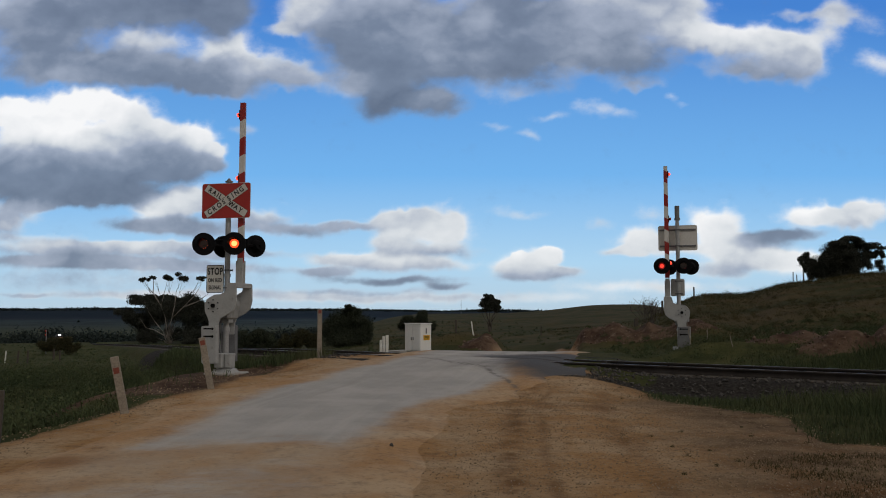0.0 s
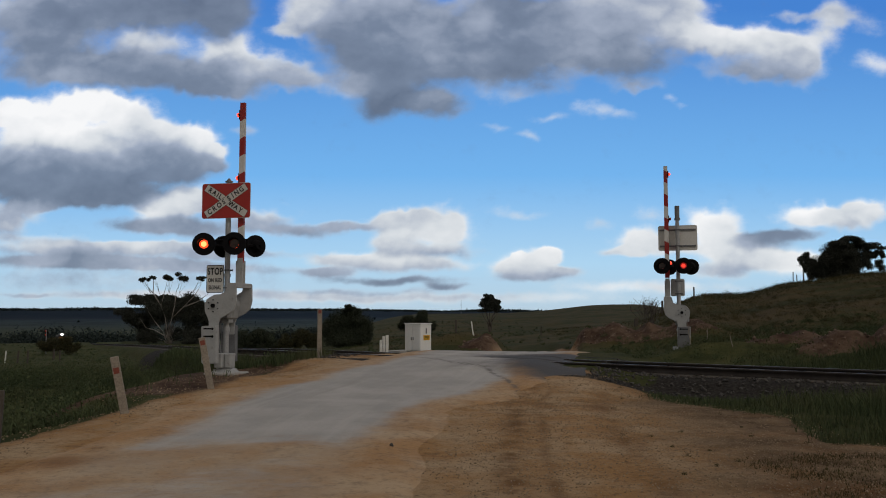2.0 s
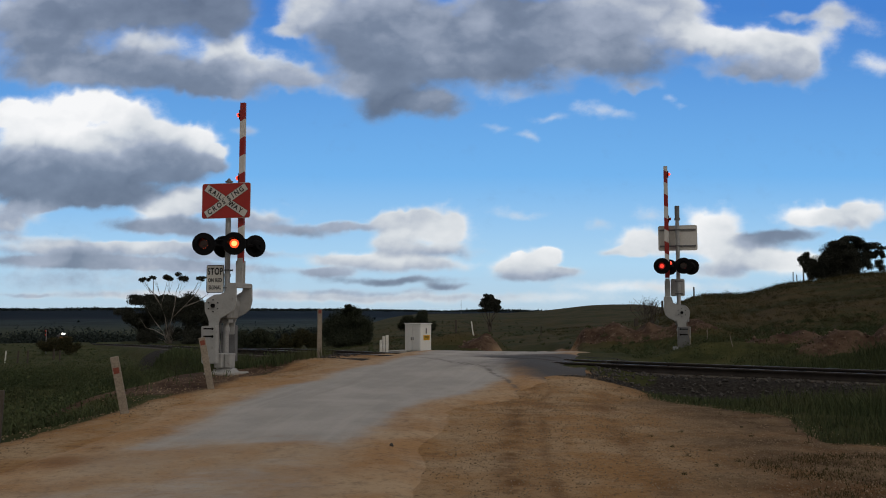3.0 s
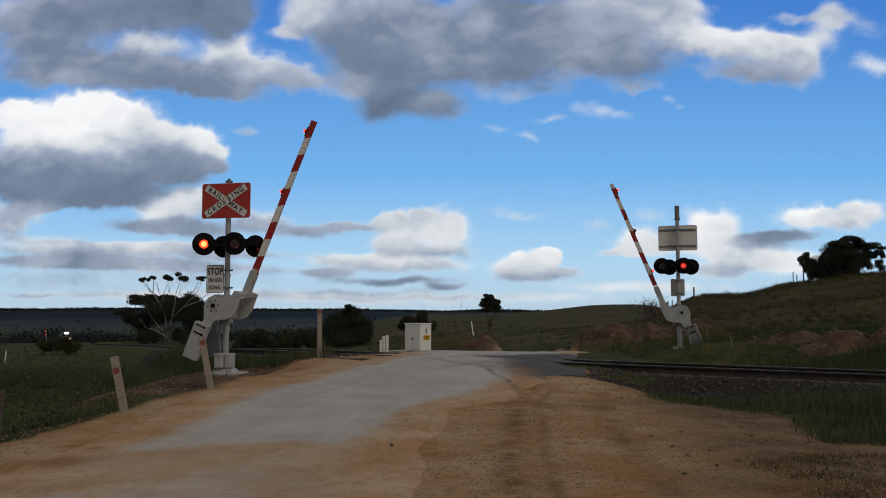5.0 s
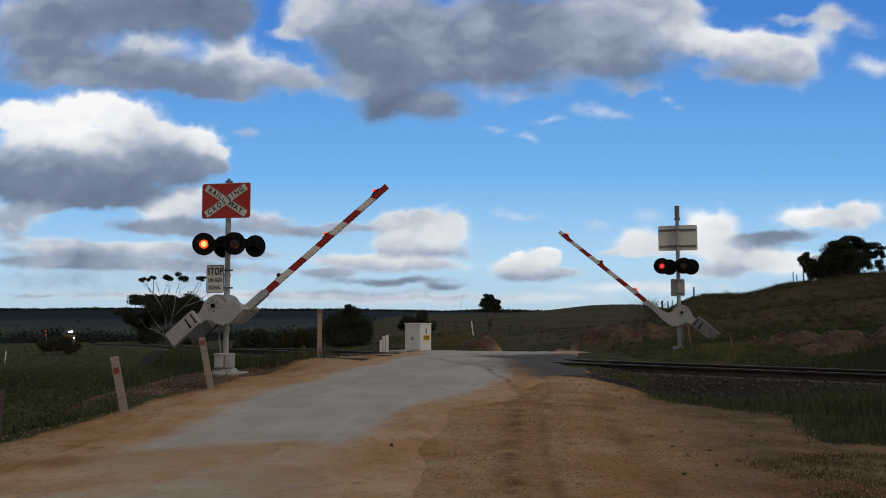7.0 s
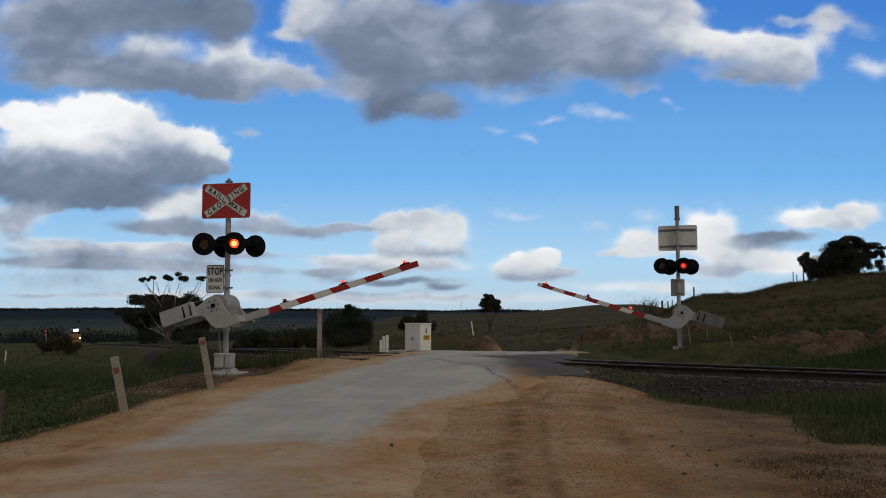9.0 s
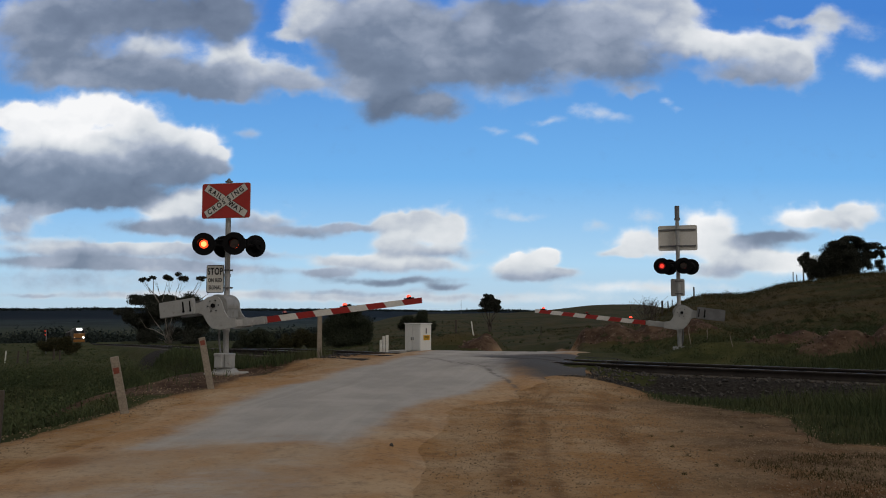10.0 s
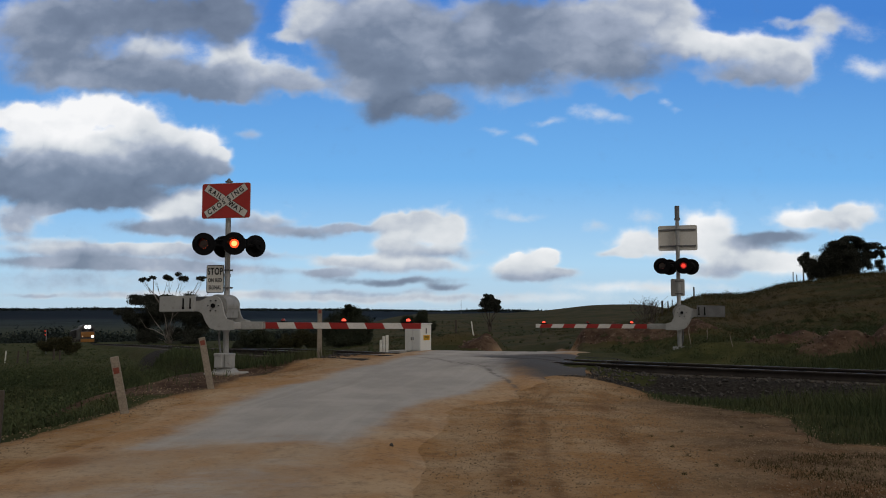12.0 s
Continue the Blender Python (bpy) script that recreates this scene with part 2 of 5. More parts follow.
def sky_material():
    n = Nodes("cloudy_sky")
    u = n.vec("MULTIPLY", n.where(), (1 / SHEET, 0, 1 / SHEET))
    total, tone = n.attr("thickness"), n.attr("light")
    flat = n.vec("MULTIPLY", u, (1, 1, 1.5))
    wisps = n.math("ADD", n.math("MULTIPLY", n.noise(flat, 12.0, 7, 0.6), 0.5), n.math("MULTIPLY", n.noise(flat, 42.0, 7, 0.65), 0.5))
    body = n.math("ADD", total, n.math("MULTIPLY", n.math("SUBTRACT", wisps, 0.5), 1.3))
    crisp = n.math("MULTIPLY", n.ramp(tone, 0.55, 0.9), n.ramp(total, 0.25, 0.7))
    cover = n.math("ADD", n.math("MULTIPLY", n.ramp(body, 0.02, 1.0), n.math("SUBTRACT", 1.0, crisp)), n.math("MULTIPLY", n.ramp(body, 0.08, 0.72), crisp))
    bulge = n.vec("ADD", flat, n.vec("MULTIPLY", n.vec("SUBTRACT", n.noise(u, 25.0, 3, 0.5, True), (0.5, 0.5, 0.5)), (0.03, 0, 0.03)))
    heads = n.math("ABSOLUTE", n.math("SUBTRACT", n.noise(bulge, 11.0, 3, 0.4), 0.5))
    heads_b = n.math("ABSOLUTE", n.math("SUBTRACT", n.noise(n.vec("ADD", bulge, (0.002, 0, -0.014)), 11.0, 3, 0.4), 0.5))
    tone = n.math("ADD", tone, n.math("MULTIPLY", n.math("SUBTRACT", heads, 0.09), 0.35))
    tone = n.math("ADD", tone, n.math("MULTIPLY", n.math("SUBTRACT", heads, heads_b), 0.5))
    tone = n.math("ADD", tone, n.math("MULTIPLY", n.math("SUBTRACT", n.noise(flat, 7.5, 6, 0.55), 0.5), 1.0))
    tone = n.math("ADD", tone, n.math("MULTIPLY", n.ramp(body, 0.85, 0.2), 0.16))
    grade = n.node("ShaderNodeValToRGB")
    n.put(grade.inputs[0], n.math("MULTIPLY", tone, 0.8, clamp=True))
    stops = ((0.0, (0.10, 0.13, 0.19)), (0.28, (0.19, 0.235, 0.32)), (0.48, (0.36, 0.41, 0.51)), (0.68, (0.68, 0.71, 0.74)), (0.98, (0.97, 0.965, 0.96)))
    for i, (at, c) in enumerate(stops):
        e = grade.color_ramp.elements[i] if i < 2 else grade.color_ramp.elements.new(at)
        e.position, e.color = at, (*c, 1)
    blue = n.node("ShaderNodeValToRGB")
    sep = n.node("ShaderNodeSeparateXYZ")
    n.put(sep.inputs[0], u)
    n.put(blue.inputs[0], n.math("MULTIPLY", sep.outputs[2], 2.4, clamp=True))
    for i, (at, c) in enumerate(((0.0, (0.48, 0.62, 0.73)), (0.14, (0.42, 0.66, 0.87)), (0.4, (0.175, 0.455, 0.85)), (0.9, (0.062, 0.225, 0.64)))):
        e = blue.color_ramp.elements[i] if i < 2 else blue.color_ramp.elements.new(at)
        e.position, e.color = at, (*c, 1)
    col = n.mix(n.math("MULTIPLY", cover, 0.95), blue.outputs[0], grade.outputs[0])
    em = n.node("ShaderNodeEmission")
    n.put(em.inputs[0], col)
    n.put(n.out.inputs["Surface"], em.outputs[0])
    return n.mat


def build_sky():
    gx, gz = np.meshgrid(np.linspace(-1950, 1950, 640), np.linspace(-150, 1450, 270), indexing="ij")
    na, nz = gx.shape
    i, j = np.meshgrid(np.arange(na - 1), np.arange(nz - 1), indexing="ij")
    faces = np.stack([i * nz + j, (i + 1) * nz + j, (i + 1) * nz + j + 1, i * nz + j + 1], -1).reshape(-1, 4)
    ob = raw_mesh("backdrop_sky", np.stack([gx, 0 * gx, gz], -1).reshape(-1, 3), faces, [sky_material()])
    thickness, light = cloud_fields(gx / SHEET, gz / SHEET)
    give(ob, "thickness", thickness)
    give(ob, "light", light)
    return tagged(ob, "blue sky with drifting grey and white cumulus clouds", "sky", kind="structure")


clouds = build_sky()


# ---------------------------------------------------------------- terrain shape
def glide(x, xs, ys):
    """Interpolation with eased steps."""
    xs, ys = np.asarray(xs, float), np.asarray(ys, float)
    i = np.clip(np.searchsorted(xs, x) - 1, 0, len(xs) - 2)
    k = np.clip((x - xs[i]) / (xs[i + 1] - xs[i]), 0, 1)
    return ys[i] + (ys[i + 1] - ys[i]) * (0.5 * k + 0.5 * k * k * (3 - 2 * k))


def road_x(y):
    return glide(y, [-40, 0, 8, 13, 18, 23, 28, 36, 50, 90], [-4.5, -2.2, -2.0, -1.55, -0.45, 1.25, 2.9, 4.2, 5.0, 6.5])


def road_z(y):
    return glide(y, [-40, 6, 14, 20.5, 24.5, 30, 40, 90], [0.0, 0.0, 0.12, 0.40, 0.40, -0.02, -0.75, -3.0])


TRACK_KNOTS = [(70, -27.5), (30, 1), (12, 13.75), (0.3, 22.1), (-4.6, 26.1), (-9.6, 33.5), (-16, 51), (-28, 79), (-48, 120), (-87.5, 201), (-180, 391), (-300, 637)]


def track_line(step=0.5):
    """The track's centre line, evenly spaced."""
    p = [Vector(q) for q in TRACK_KNOTS]
    p = [2 * p[0] - p[1]] + p + [2 * p[-1] - p[-2]]
    fine = []
    for i in range(1, len(p) - 2):
        for k in range(60):
            t = k / 60
            fine.append(0.5 * (2 * p[i] + (p[i + 1] - p[i - 1]) * t + (2 * p[i - 1] - 5 * p[i] + 4 * p[i + 1] - p[i + 2]) * t * t + (3 * p[i] - p[i - 1] - 3 * p[i + 1] + p[i + 2]) * t ** 3))
    q = np.array([tuple(v) for v in fine])
    for _ in range(40):
        q[1:-1] = (q[:-2] + 2 * q[1:-1] + q[2:]) / 4
    s = np.concatenate([[0], np.cumsum(np.hypot(*np.diff(q, axis=0).T))])
    g = np.arange(0, s[-1], step)
    return np.stack([np.interp(g, s, q[:, 0]), np.interp(g, s, q[:, 1])], 1)


TRACK = track_line()


def track_z(y):
    """Height of the rail tops."""
    return 0.43 - 0.0365 * np.maximum(0, np.asarray(y, float) - 25) * ease(20, 34, y)


def off_track(x, y, coarse=1):
    """Distance from the centre line, the side (positive: towards the camera's side) and the nearest y."""
    line = TRACK[::coarse]
    shape = np.shape(x)
    x, y = np.ravel(x), np.ravel(y)
    best, side, ny = np.full(x.shape, 1e9), np.zeros(x.shape), np.zeros(x.shape)
    tan = np.gradient(line, axis=0)
    tan /= np.linalg.norm(tan, axis=1)[:, None]
    order = np.arange(len(x))
    for chunk in np.array_split(order, max(1, len(x) // 4000)):
        d2 = (x[chunk, None] - line[None, :, 0]) ** 2 + (y[chunk, None] - line[None, :, 1]) ** 2
        j = d2.argmin(1)
        best[chunk] = np.sqrt(d2[np.arange(len(chunk)), j])
        side[chunk] = tan[j, 0] * (y[chunk] - line[j, 1]) - tan[j, 1] * (x[chunk] - line[j, 0])
        ny[chunk] = line[j, 1]
    return best.reshape(shape), side.reshape(shape), ny.reshape(shape)


def shoulder_line(y):
    """Left-hand limit of the ochre shoulder, from the road's centre."""
    return glide(y, [0, 12, 16, 19, 22], [-3.7, -3.3, -3.4, -3.7, -4.3])


def lot_edge(y):
    """Right-hand limit of the bare pull-out."""
    return glide(y, [7.6, 8.6, 9.5, 10.2, 12.5, 16, 19], [12, 8.5, 5.6, 4.7, 5.0, 3.8, 3.0])


def height(x, y, masks=False):
    """The ground's height, and on request where it is bare, stony or far."""
    x, y = np.asarray(x, float), np.asarray(y, float)
    d = np.hypot(x, y)
    u = np.degrees(np.arctan2(x, y))
    ld = np.log(np.maximum(d, 1.0))
    lg = lambda v: np.log(np.array(v, float))
    left = glide(ld, lg([1, 12, 20, 45, 130, 190, 400, 800, 1700, 2150, 2600, 4600]), [0, 0, -0.45, -1.1, -3.0, -4.9, -15, -24, -24, -14, 7, 5])
    mid = glide(ld, lg([1, 20, 32, 60, 100, 250, 420, 900, 1700, 2150, 2600, 4600]), [0, 0, 0, -0.7, -0.75, 1.0, -6, -18, -22, -13, 3, 2])
    far_right = glide(ld, lg([1, 20, 32, 60, 110, 260, 500, 1200, 4600]), [0, 0, 0.1, 0.0, 0.6, 3.7, 2, -6, -10])
    hill = glide(ld, lg([1, 19, 26, 38, 58, 84, 120, 260, 900, 4600]), [0, 0.05, 0.45, 0.9, 2.3, 4.6, 4.2, 1, -5, -10])
    w1, w2, w3 = ease(-12, -1, u), ease(3, 11, u), ease(12.8, 17.6, u)
    z = left * (1 - w1) + mid * w1
    z = z * (1 - w2) + far_right * (0.76 + 0.26 * ease(6, 13, u)) * w2
    z = z * (1 - w3) + hill * glide(u, [10, 14, 17.5, 20, 22.6, 28, 32], [0.75, 0.75, 0.70, 0.71, 0.93, 1.11, 1.13]) * w3
    back = 1 - ease(75, 130, np.abs(u))
    z = z * back
    grow = ease(18, 60, d)
    z += rough(x, y, 14, 3) * 0.35 * grow * ease(8, 25, d) + rough(x, y, 90, 9) * 0.3 * ease(60, 400, d)
    z += rough(x, y, 240, 21, 4) * 4 * ease(1500, 2600, d)
    # spoil heaps and the cut bank beyond the crossing
    mound = 0.66 * np.exp(-(((x - 1.65) / 1.1) ** 2 + ((y - 31.5) / 1.2) ** 2) ** 1.5) + 0.30 * np.exp(-(((x - 2.35) / 0.5) ** 2 + ((y - 30.8) / 0.8) ** 2))
    bank = 0.60 * np.exp(-(((x - 6.6) / 0.9) ** 2 + ((y - 36.5) / 1.8) ** 2)) + 0.80 * np.exp(-(((x - 8.1) / 1.2) ** 2 + ((y - 36.2) / 2.0) ** 2)) + 0.60 * np.exp(-(((x - 10.0) / 1.6) ** 2 + ((y - 35) / 1.6) ** 2))
    cut = 0.55 * np.exp(-(((x - 14.5) / 3.5) ** 2 + ((y - 23) / 1.6) ** 2)) + 0.4 * np.exp(-(((x - 10.5) / 2.0) ** 2 + ((y - 25) / 1.2) ** 2))
    slope_cut = 0.5 * np.exp(-(((x - 12.5) / 2.6) ** 2 + ((y - 22.3) / 1.3) ** 2)) + 0.45 * np.exp(-(((x - 17.5) / 3.0) ** 2 + ((y - 20.5) / 1.4) ** 2))
    heap = mound + bank + cut + slope_cut
    z += heap * (1 + 0.8 * rough(x, y, 0.9, 31, 4))
    z += 0.85 * np.exp(-(((x - 1.0) / 2.9) ** 2 + ((y - 40.0) / 2.6) ** 2))
    z += 0.34 * np.exp(-(((x - 7.8) / 2.0) ** 2 + ((y - 24.4) / 0.9) ** 2))
    z += 0.30 * np.exp(-(((x + 7.4) / 3.0) ** 2 + ((y - 25.0 + 0.3 * (x + 7.4)) / 1.7) ** 2))
    # the track's formation
    td, side, ty = off_track(x, y, 2)
    tz = track_z(ty)
    wt = 1 - ease(1.9, 2.6 + 2.6 * ease(-2, 6, x), td)
    z = z * (1 - wt) + (tz - 0.45) * wt
    ballast = ease(2.15, 1.35, td)
    z += 0.26 * ballast - 0.05 * ease(0.9, 0.4, td)
    # the road's formation
    s = x - road_x(y)
    shelf = 2.0 * ease(13.2, 15.5, y) * ease(25, 21, y)
    sl = np.where(s < 0, np.minimum(0, s + shelf), s)
    half = 3.1 - 2.2 * ease(25.5, 30, y)
    wr = (1 - ease(half, half + 1.9 - 0.9 * ease(25.5, 30, y), np.abs(sl - 0.3 * ease(28, 24, y)))) * ease(52, 40, y)
    zr = road_z(y)
    z = z * (1 - wr) + zr * wr
    on_rails = ease(2.6, 1.2, td) * ease(5.4, 4.6, np.abs(s))
    sh = shoulder_line(y)
    drop = ease(sh - 0.3, sh - 2.2, sl) * ease(6, 9, d) * ease(30, 22, d) * ease(40, 30, y)
    z -= 0.42 * drop
    # verge bank on the camera's side of the track, right of the road
    lot = ease(1.8, 3.0, s) * ease(0.35, -0.25, x - lot_edge(y) + 0.45 * rough(x, y, 1.5, 5)) * ease(-30, -20, y) * ease(18.5, 16.5, y)
    seat = np.exp(-(((x + 4.9) ** 2 + (y - 19.0) ** 2) / 3.0) ** 2)
    z = z * (1 - seat) + 0.19 * seat
    near = 1 - ease(25, 50, d)
    z += near * (rough(x, y, 1.6, 41) * 0.03 + rough(x, y, 0.35, 43) * 0.012)
    if not masks:
        return z
    right_lim = 4.0 - 1.4 * ease(18, 20, y)
    shoulder = ease(sh - 0.4, sh + 0.15, s + 0.25 * rough(x, y, 1.1, 51)) * ease(right_lim, right_lim - 0.6, s) * ease(29, 26, y)
    shoulder = np.maximum(shoulder, ease(-1.6, -1.1, s) * ease(1.8, 1.3, s) * ease(48, 42, y) * ease(24, 27, y))
    verge = ease(sh + 0.1, sh - 0.3, s + 0.2 * rough(x, y, 0.8, 54)) * ease(-7.0, -6.0, s + 0.5 * rough(x, y, 2, 52)) * ease(13.5, 15.5, y) * ease(23, 21, y)
    gravel = ease(3.7, 5.8, s + 0.6 * rough(x, y, 1.3, 53)) * ease(20, 16, y)
    bare = np.maximum.reduce([shoulder, lot, ease(0.08, 0.40, heap + 0.16 * rough(x, y, 1.1, 61)), np.clip(verge, 0, 1) * 0.8])
    heaps = ease(0.10, 0.45, heap + 0.16 * rough(x, y, 1.1, 61))
    stony = ease(2.9, 2.2, td + 0.35 * rough(x, y, 0.9, 71)) * (1 - on_rails) * ease(60, 38, y)
    ochre = np.clip(np.maximum(lot, shoulder), 0, 1) * (1 - np.clip(verge, 0, 1))
    ruts = (np.exp(-((s - 2.62 - 0.15 * rough(y, y * 0, 6, 91)) / 0.17) ** 2) + 0.7 * np.exp(-((s - 3.95 - 0.2 * rough(y, y * 0, 6, 92)) / 0.2) ** 2) + 0.7 * np.exp(-((s - 3.02) / 0.08) ** 2)) * ease(17.5, 14, y)
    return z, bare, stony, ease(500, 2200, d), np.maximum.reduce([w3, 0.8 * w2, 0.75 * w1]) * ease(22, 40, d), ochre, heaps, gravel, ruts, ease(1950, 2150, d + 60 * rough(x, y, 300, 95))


def h1(x, y):
    return float(height(np.array([x]), np.array([y]))[0])


def ochre_dirt(n, p, gravel):
    """Colour of the bare ochre dirt, shared by verge and muddy road."""
    ochre = n.mix(n.ramp(n.noise(p, 0.9, 6, 0.65), 0.36, 0.66), (0.40, 0.235, 0.105), (0.48, 0.355, 0.225))
    brown = n.mix(n.ramp(n.noise(p, 1.3, 6, 0.65), 0.36, 0.66), (0.115, 0.078, 0.046), (0.25, 0.178, 0.11))
    brown = n.mix(n.ramp(n.noise(p, 0.5, 5, 0.6), 0.5, 0.7, 0, 0.6), brown, (0.30, 0.16, 0.07))
    ochre = n.mix(gravel, ochre, brown)
    ochre = n.mix(n.ramp(n.noise(p, 0.42, 5, 0.6), 0.54, 0.72, 0, 0.75), ochre, (0.19, 0.092, 0.036))
    ochre = n.mix(n.ramp(n.noise(p, 4.5, 8, 0.8), 0.50, 0.68, 0, 0.55), ochre, (0.13, 0.085, 0.05))
    ochre = n.mix(n.ramp(n.noise(p, 13, 9, 0.8), 0.5, 0.66, 0, 0.6), ochre, (0.10, 0.072, 0.05))
    ochre = n.mix(n.ramp(n.noise(p, 24, 9, 0.8), 0.54, 0.68, 0, 0.55), ochre, (0.56, 0.44, 0.30))
    return ochre


def ground_material():
    n = Nodes("paddock_ground")
    p = n.place()
    fine, mid_n, coarse = n.noise(p, 9.0, 6, 0.65), n.noise(p, 1.1, 5, 0.6), n.noise(p, 0.06, 4, 0.6)
    green = n.mix(n.ramp(mid_n, 0.35, 0.65), (0.040, 0.052, 0.020), (0.088, 0.092, 0.038))
    green = n.mix(n.ramp(coarse, 0.45, 0.7, 0, 0.7), green, (0.080, 0.072, 0.034))
    dry = n.mix(n.ramp(n.noise(p, 0.16, 7, 0.68), 0.42, 0.60), (0.044, 0.046, 0.017), (0.098, 0.072, 0.034))
    dry = n.mix(n.ramp(n.noise(p, 0.30, 6, 0.7), 0.52, 0.66, 0, 0.8), dry, (0.075, 0.050, 0.030))
    grass = n.mix(n.attr("hillside"), green, dry)
    grass = n.mix(n.ramp(fine, 0.3, 0.75, 0, 0.5), grass, (0.025, 0.034, 0.012))
    ochre = ochre_dirt(n, p, n.attr("gravel"))
    ochre = n.mix(n.math("MULTIPLY", n.attr("ruts"), n.ramp(n.noise(p, 1.7, 4), 0.36, 0.58, 0.1, 0.8)), ochre, (0.15, 0.076, 0.030))
    soil = n.mix(n.ramp(n.noise(p, 1.4, 7, 0.7), 0.38, 0.62), (0.058, 0.036, 0.026), (0.13, 0.088, 0.062))
    soil = n.mix(n.ramp(n.noise(p, 3.2, 7, 0.75), 0.54, 0.66, 0, 0.7), soil, (0.22, 0.17, 0.13))
    dirt = n.mix(n.attr("ochre"), soil, ochre)
    edge = n.math("ADD", n.attr("bare"), n.math("MULTIPLY", n.math("SUBTRACT", n.noise(p, 3.5, 6, 0.7), 0.5), 0.9))
    col = n.mix(n.ramp(edge, 0.42, 0.58), grass, dirt)
    stones = n.node("ShaderNodeTexVoronoi")
    n.put(stones.inputs["Vector"], p)
    stones.inputs["Scale"].default_value = 18.0
    bed = n.mix(stones.outputs["Distance"], (0.060, 0.056, 0.052), (0.016, 0.015, 0.014))
    col = n.mix(n.ramp(n.math("ADD", n.attr("stony"), n.math("MULTIPLY", n.math("SUBTRACT", fine, 0.5), 0.5)), 0.4, 0.6), col, bed)
    # far ground: dark forest colour with bluish aerial haze put into it
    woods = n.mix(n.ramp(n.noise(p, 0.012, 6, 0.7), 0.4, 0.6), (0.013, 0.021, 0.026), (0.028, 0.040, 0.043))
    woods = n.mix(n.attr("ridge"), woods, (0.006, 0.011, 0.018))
    # the haze-tinted colour takes over with distance
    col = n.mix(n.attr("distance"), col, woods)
    n.bsdf.inputs["Specular IOR Level"].default_value = 0.06
    n.bump(n.math("ADD", n.noise(p, 14, 8, 0.75), n.math("MULTIPLY", mid_n, 0.6)), 1.0, 0.04)
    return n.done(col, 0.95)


def build_ground():
    ang = np.concatenate([np.arange(-180, -34, 2.0), np.arange(-34, 34, 0.15), np.arange(34, 180, 2.0)])
    rad = np.concatenate([[0.004, 0.3], np.geomspace(1.0, 5.5, 14)[:-1], np.geomspace(5.5, 4600, 470)])
    a, r = np.meshgrid(np.radians(ang), rad, indexing="ij")
    x, y = r * np.sin(a), r * np.cos(a)
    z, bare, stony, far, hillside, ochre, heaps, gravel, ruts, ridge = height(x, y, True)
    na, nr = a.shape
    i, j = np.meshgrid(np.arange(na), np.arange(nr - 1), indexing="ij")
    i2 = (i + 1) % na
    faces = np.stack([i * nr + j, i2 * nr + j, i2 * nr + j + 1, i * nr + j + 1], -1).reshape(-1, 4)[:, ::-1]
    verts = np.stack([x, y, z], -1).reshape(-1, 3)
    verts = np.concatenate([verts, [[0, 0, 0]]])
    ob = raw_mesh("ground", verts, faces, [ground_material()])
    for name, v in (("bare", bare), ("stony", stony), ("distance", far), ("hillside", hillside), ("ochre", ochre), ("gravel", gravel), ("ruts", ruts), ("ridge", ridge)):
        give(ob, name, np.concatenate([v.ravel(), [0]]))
    ob.data.polygons.foreach_set("use_smooth", np.ones(len(faces), bool))
    return tagged(ob, "green paddocks, ochre dirt verges and a grassy hillside", "ground", kind="structure")


build_ground()


# ---------------------------------------------------------------- road
def road_material():
    n = Nodes("gravel_seal")
    p = n.place()
    fine = n.noise(p, 45, 5, 0.7)
    col = n.mix(n.ramp(n.noise(p, 0.9, 5, 0.6), 0.35, 0.68), (0.375, 0.37, 0.36), (0.47, 0.46, 0.445))
    col = n.mix(n.ramp(fine, 0.5, 0.75, 0, 0.5), col, (0.16, 0.15, 0.14))
    across = n.node("ShaderNodeCombineXYZ")
    n.put(across.inputs[0], n.math("MULTIPLY", n.attr("across"), 2.6))
    n.put(across.inputs[1], n.math("MULTIPLY", n.attr("along"), 0.07))
    lanes = n.noise(across.outputs[0], 1.0, 6, 0.65)
    col = n.mix(n.ramp(lanes, 0.48, 0.66, 0, 0.35), col, (0.54, 0.525, 0.50))
    col = n.mix(n.ramp(lanes, 0.46, 0.32, 0, 0.35), col, (0.31, 0.29, 0.265))
    mud = n.math("ADD", n.attr("mud"), n.math("MULTIPLY", n.math("SUBTRACT", n.noise(n.vec("MULTIPLY", p, (0.8, 1.3, 1)), 1.3, 8, 0.7), 0.5), 1.3))
    dirt = ochre_dirt(n, p, 0.0)
    col = n.mix(n.ramp(mud, 0.30, 0.95, 0, 0.95), col, n.mix(n.ramp(n.noise(p, 0.7, 6, 0.65), 0.35, 0.65, 0.1, 0.6), dirt, (0.40, 0.33, 0.25)))
    col = n.mix(n.ramp(n.math("ADD", n.attr("edge"), n.math("MULTIPLY", n.math("SUBTRACT", n.noise(p, 2.0, 6, 0.7), 0.5), 0.7)), 0.2, 0.95, 0, 0.92), col, dirt)
    col = n.mix(n.ramp(n.math("ADD", n.attr("tar"), n.math("MULTIPLY", n.math("SUBTRACT", n.noise(p, 2.2, 5), 0.5), 0.5)), 0.15, 0.9), col, n.mix(fine, (0.055, 0.055, 0.06), (0.13, 0.13, 0.135)))
    col = n.mix(n.math("MULTIPLY", n.attr("joint"), n.ramp(n.noise(p, 6, 4), 0.35, 0.55)), col, (0.12, 0.115, 0.11))
    n.bsdf.inputs["Specular IOR Level"].default_value = 0.15
    n.bump(n.math("ADD", fine, n.noise(p, 4, 4)), 0.6, 0.015)
    return n.done(col, 0.85)


